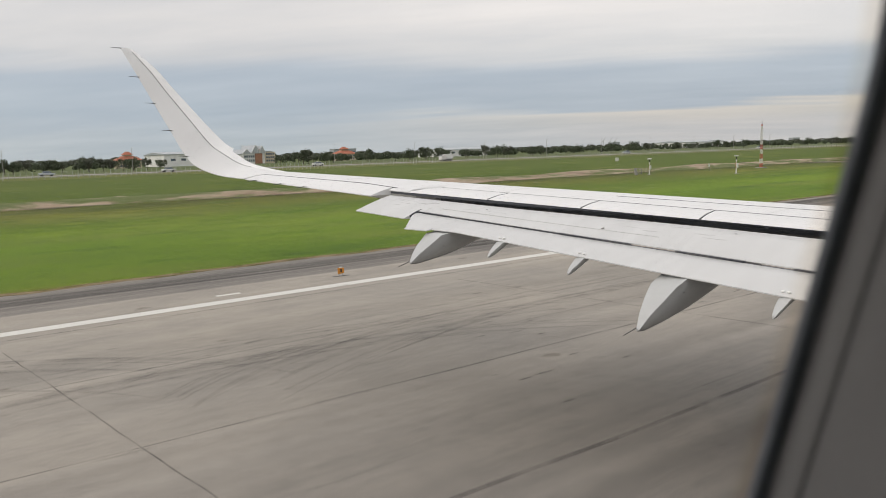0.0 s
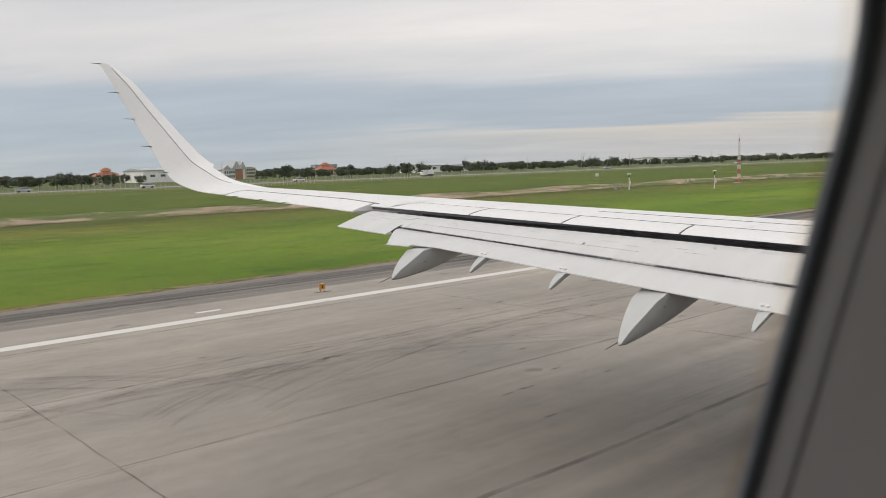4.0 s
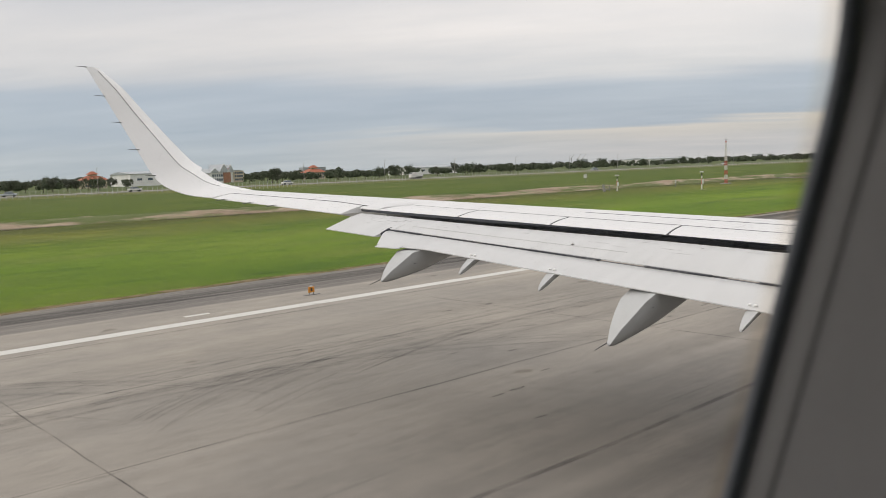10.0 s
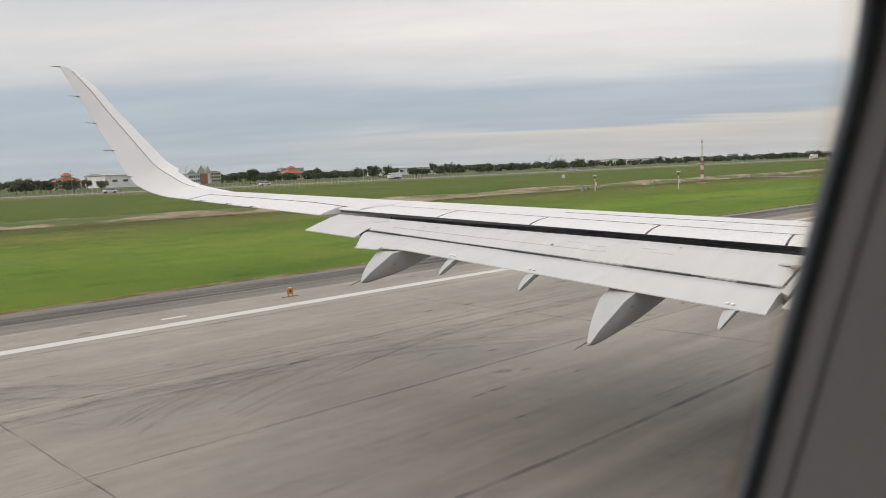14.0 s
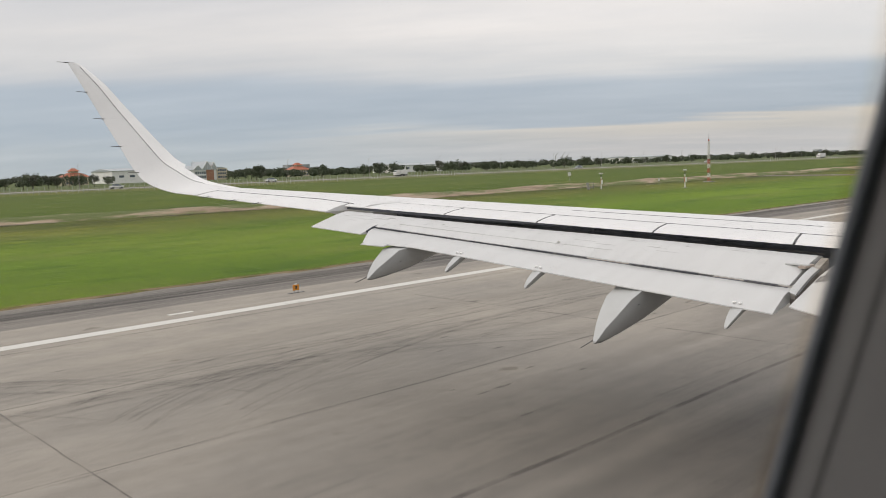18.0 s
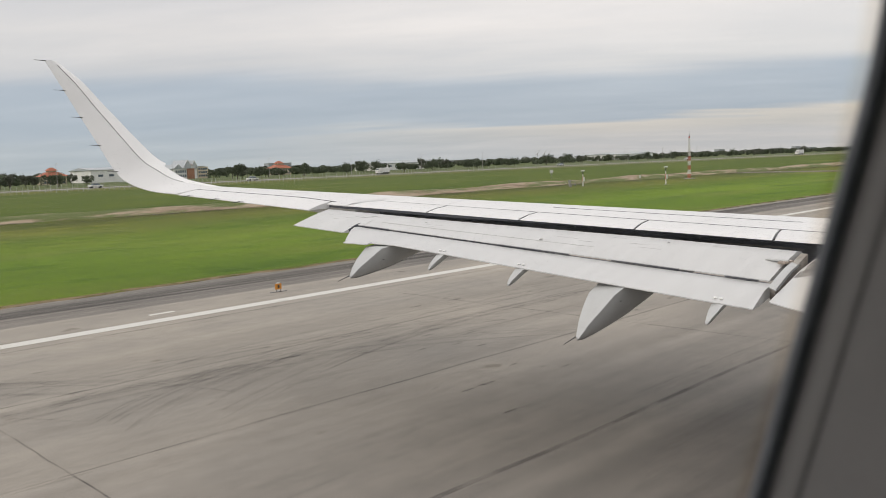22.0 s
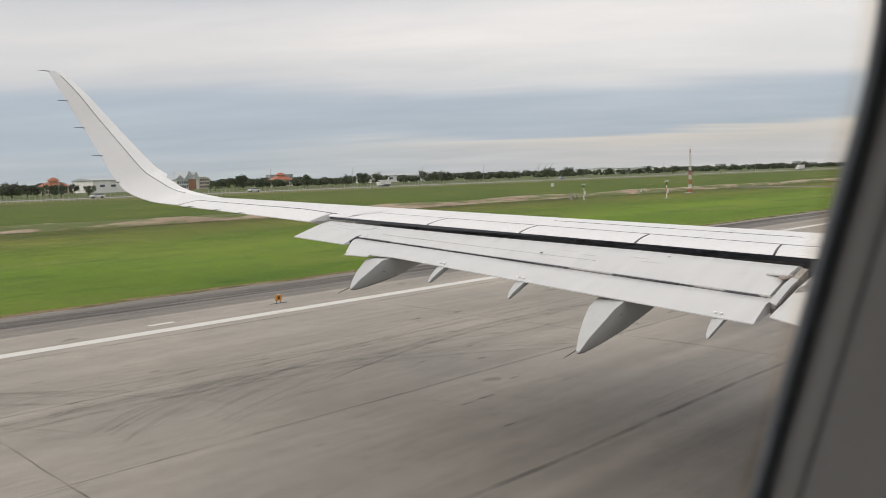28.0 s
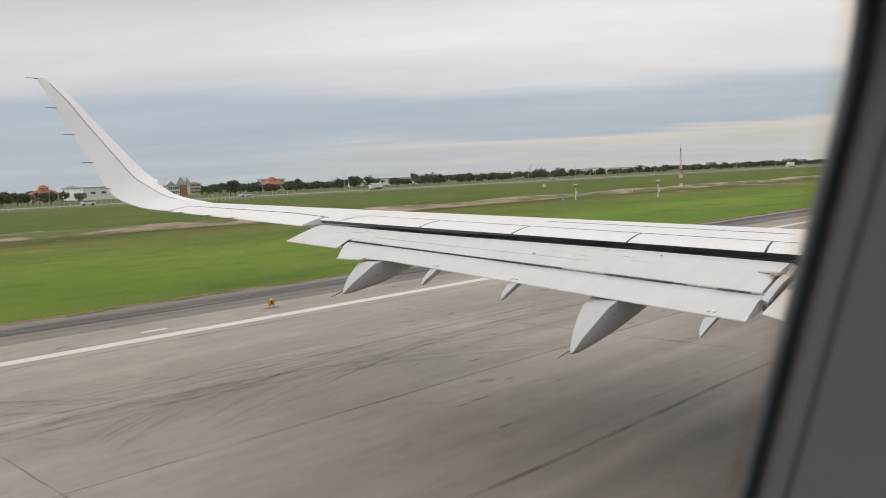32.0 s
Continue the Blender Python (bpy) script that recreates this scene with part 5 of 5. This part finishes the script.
# ---- far buildings ----
def window_rows(e, x, y0, y1, rows, cols, z0, dz, w, h, mt=None):
    for r in range(rows):
        for c in range(cols):
            y = y0 + (y1 - y0) * (c + 0.5) / cols
            part("window", box(x - 0.05, y - w / 2, z0 + r * dz, x + 0.08, y + w / 2, z0 + r * dz + h), mt or GLASSB, e)


def warehouse(at, ln, dp, h, label):
    e = empty("warehouse", at, label, "building")
    part("wall", box(-dp, 0, -0.1, 0, ln, h), WALLW, e)
    part("roof", loft([[Vector((x, y, z)) for x, z in ((0.5, h), (-dp / 2, h + 1.4), (-dp - 0.5, h), (-dp - 0.5, h - 0.2), (0.5, h - 0.2))] for y in (-0.6, ln + 0.6)]), ROOFG, e)
    window_rows(e, 0, 2, ln - 2, 1, max(3, int(ln / 6)), h * 0.45, 3, 2.6, 1.2)
    part("loading_door", box(-0.05, ln * 0.6, 0, 0.1, ln * 0.6 + 4, 3.6), ROOFG, e)
    return e


warehouse(Vector((-440, 128, 0)), 33, 40, 6.9, "long white warehouse with a shallow metal roof")
warehouse(Vector((-455, 330, 0)), 46, 30, 5.0, "low white warehouse among trees")
warehouse(Vector((-520, 700, 0)), 70, 40, 6.0, "low white warehouse among trees")
tower = empty("chimney", Vector((-452, 165, 0)), "slim white chimney tower", "chimney")
part("stack", rod((0, 0, -0.1), (0, 0, 12.5), 0.7, 0.5, 14), WALLW, tower)
part("collar", rod((0, 0, 11.5), (0, 0, 12.0), 0.75, 0.75, 14), ROOFG, tower)

hall = empty("glass_roofed_hall", Vector((-440, 174, 0)), "hall with peaked grey glass roofs and brick front", "building")
part("wall", box(-20, 0, -0.1, 0, 15, 6.0), WALLW, hall)
part("brick_front", box(-0.3, 7.2, 0, 0.6, 11.6, 8.4), BRICK, hall)
for y0, y1, hh in ((-1, 5, 8.6), (4.5, 11, 11.0), (9.5, 14, 10.6)):
    part("roof", loft([[Vector((x, y, z)) for y, z in ((y0, 6.0), (y1, 6.0), ((y0 + y1) / 2, hh))] for x in (0.8, -20)]), ROOFG, hall)
for y0, y1, hh in ((-1, 5, 8.6), (4.5, 11, 11.0), (9.5, 14, 10.6)):
    mid = (y0 + y1) / 2
    for k in range(1, 6):
        y = y0 + (y1 - y0) * k / 6
        part("glazing_bar", box(0.78, y - 0.06, 6.0, 0.9, y + 0.06, 6.0 + (hh - 6.0) * (1 - abs(y - mid) / ((y1 - y0) / 2))), WALLW, hall)
    for sy in (y0, y1):
        part("gable_trim", rod((0.84, sy, 6.0), (0.84, mid, hh), 0.16, 0.16, 6), WALLW, hall)
part("annex", box(-16, 13.5, -0.1, 0.4, 20, 6.8), WALLC, hall)
window_rows(hall, 0.4, 14, 19.6, 3, 4, 1.0, 2.0, 1.1, 1.1)
window_rows(hall, 0.0, 0.4, 7.0, 2, 5, 1.2, 2.4, 0.9, 1.4)


def pagoda_house(at, label):
    e = empty("villa", at, label, "house")
    part("wall", box(-9, 0, -0.1, 0, 12, 4.2), WALLC, e)
    hip = lambda y0, y1, x0, x1, z0, z1, k: loft([[Vector((x0, y0, z0)), Vector((x1, y0, z0)), Vector((x1, y1, z0)), Vector((x0, y1, z0))],
                                                 [Vector((x0 + (x1 - x0) * k, y0 + (y1 - y0) * k, z1)), Vector((x1 - (x1 - x0) * k, y0 + (y1 - y0) * k, z1)), Vector((x1 - (x1 - x0) * k, y1 - (y1 - y0) * k, z1)), Vector((x0 + (x1 - x0) * k, y1 - (y1 - y0) * k, z1))]])
    part("roof", hip(-1, 13, -10, 1, 4.2, 6.4, 0.3), ROOFR, e)
    part("lantern", box(-6.5, 4, 6.2, -2.5, 8, 7.2), WALLC, e)
    part("upper_roof", hip(3.3, 8.7, -7.2, -1.8, 7.2, 8.8, 0.38), ROOFR, e)
    window_rows(e, 0, 0.8, 11.4, 2, 6, 0.7, 1.8, 1.0, 1.1)
    return e


pagoda_house(Vector((-440, 238, 0)), "cream villa with tiered red tiled roofs")
pagoda_house(Vector((-430, 101, 0)), "cream villa with tiered red tiled roofs")
random.seed(21)
FARWALL = surface("far_concrete_blocks", (0.42, 0.44, 0.46), 0.9, 0.15, 0.05, 1)
for k in range(16):
    y = 500 + k * 150 + random.uniform(-40, 40)
    h, w = random.uniform(7, 15), random.uniform(18, 50)
    e = empty("far_block", Vector((-random.uniform(1050, 1300), y, 0)), "distant pale grey low building on the horizon", "building", "skyline buildings")
    part("wall", box(-15, 0, -0.1, 0, w, h), FARWALL, e)
    part("roof", box(-15.5, -0.5, h, 0.5, w + 0.5, h + 0.5), ROOFG, e)
    window_rows(e, 0, 1, w - 1, max(2, int(h / 3.4)), 6, 1.2, 3.2, w / 11, 1.4)
for y in (1322, 1345, 1362):
    e = empty("tower_crane", Vector((-1200, y, 0)), "distant thin construction crane", "crane", "skyline cranes")
    part("crane_mast", rod((0, 0, 0), (0, 0, 17), 0.5, 0.5, 6), CONCRETE, e)
    part("jib", rod((0, -4, 14), (0, 9, 25), 0.4, 0.3, 6), CONCRETE, e)


# ---- trees ----
def crown_mesh(seed, h, w, mt, cards=420):
    rnd = random.Random(seed)
    bm = bmesh.new()
    blobs = [(Vector((rnd.uniform(-0.5, 0.5) * w * 0.6, rnd.uniform(-0.5, 0.5) * w * 0.8, h * rnd.uniform(0.38, 0.82))), rnd.uniform(0.16, 0.30) * w) for _ in range(9)]
    for k in range(cards):
        c, r = rnd.choice(blobs)
        d = Vector((rnd.gauss(0, 1), rnd.gauss(0, 1), rnd.gauss(0, 0.8))).normalized()
        p = c + d * r * rnd.uniform(0.55, 1.08)
        n = (d + Vector((rnd.uniform(-0.6, 0.6), rnd.uniform(-0.6, 0.6), rnd.uniform(-0.2, 0.6)))).normalized()
        a = n.orthogonal().normalized()
        b = n.cross(a)
        s = rnd.uniform(0.22, 0.5) * (h / 7)
        g = rnd.uniform(0, math.tau)
        pts = [p + (a * math.cos(g + q) + b * math.sin(g + q)) * s * f for q, f in ((0, 1), (1.3, 0.7), (2.4, 1.1), (3.9, 0.8), (5.1, 0.9))]
        bm.faces.new([bm.verts.new(q) for q in pts])
    return bm


def tree(seed, h, w, mt):
    rnd = random.Random(seed)
    e = empty("tree", Vector((-330, -60 - 12 * seed, -0.05)), "dark green broadleaf tree in the perimeter row", "tree", "perimeter trees")
    bm = rod((0, 0, 0), (rnd.uniform(-0.2, 0.2), rnd.uniform(-0.2, 0.2), h * 0.5), 0.2, 0.11, 7)
    for k in range(4):
        a = rnd.uniform(0, math.tau)
        rod((0, 0, h * rnd.uniform(0.25, 0.45)), (math.cos(a) * w * 0.25, math.sin(a) * w * 0.25, h * rnd.uniform(0.55, 0.7)), 0.08, 0.03, 5, bm)
    part("trunk", bm, BARK, e)
    part("crown", crown_mesh(seed, h, w, mt), mt, e)
    return e


random.seed(8)
kinds = [tree(0, 6.4, 6.0, LEAVES[0]), tree(1, 7.4, 7.0, LEAVES[1]), tree(2, 5.6, 5.2, LEAVES[0]), tree(3, 8.0, 6.4, LEAVES[2]), tree(4, 5.0, 6.2, LEAVES[1]), tree(5, 6.8, 8.0, LEAVES[0])]
y = 20.0
count = 0
while y < 1500 and count < 260:
    if noise.noise((y * 0.02, 9.0, 0)) > -0.45 and not (97 < y < 126 or 131 < y < 150):
        o = copy_thing(random.choice(kinds), pose(-random.uniform(322, 350), y, -0.05, 0, 0, random.uniform(0, 360)))
        s = random.uniform(0.58, 0.95)
        o.scale = (s, s, s * random.uniform(0.9, 1.1))
        count += 1
    y += random.uniform(2.4, 5.6) * (1 if y < 330 else 2.2)
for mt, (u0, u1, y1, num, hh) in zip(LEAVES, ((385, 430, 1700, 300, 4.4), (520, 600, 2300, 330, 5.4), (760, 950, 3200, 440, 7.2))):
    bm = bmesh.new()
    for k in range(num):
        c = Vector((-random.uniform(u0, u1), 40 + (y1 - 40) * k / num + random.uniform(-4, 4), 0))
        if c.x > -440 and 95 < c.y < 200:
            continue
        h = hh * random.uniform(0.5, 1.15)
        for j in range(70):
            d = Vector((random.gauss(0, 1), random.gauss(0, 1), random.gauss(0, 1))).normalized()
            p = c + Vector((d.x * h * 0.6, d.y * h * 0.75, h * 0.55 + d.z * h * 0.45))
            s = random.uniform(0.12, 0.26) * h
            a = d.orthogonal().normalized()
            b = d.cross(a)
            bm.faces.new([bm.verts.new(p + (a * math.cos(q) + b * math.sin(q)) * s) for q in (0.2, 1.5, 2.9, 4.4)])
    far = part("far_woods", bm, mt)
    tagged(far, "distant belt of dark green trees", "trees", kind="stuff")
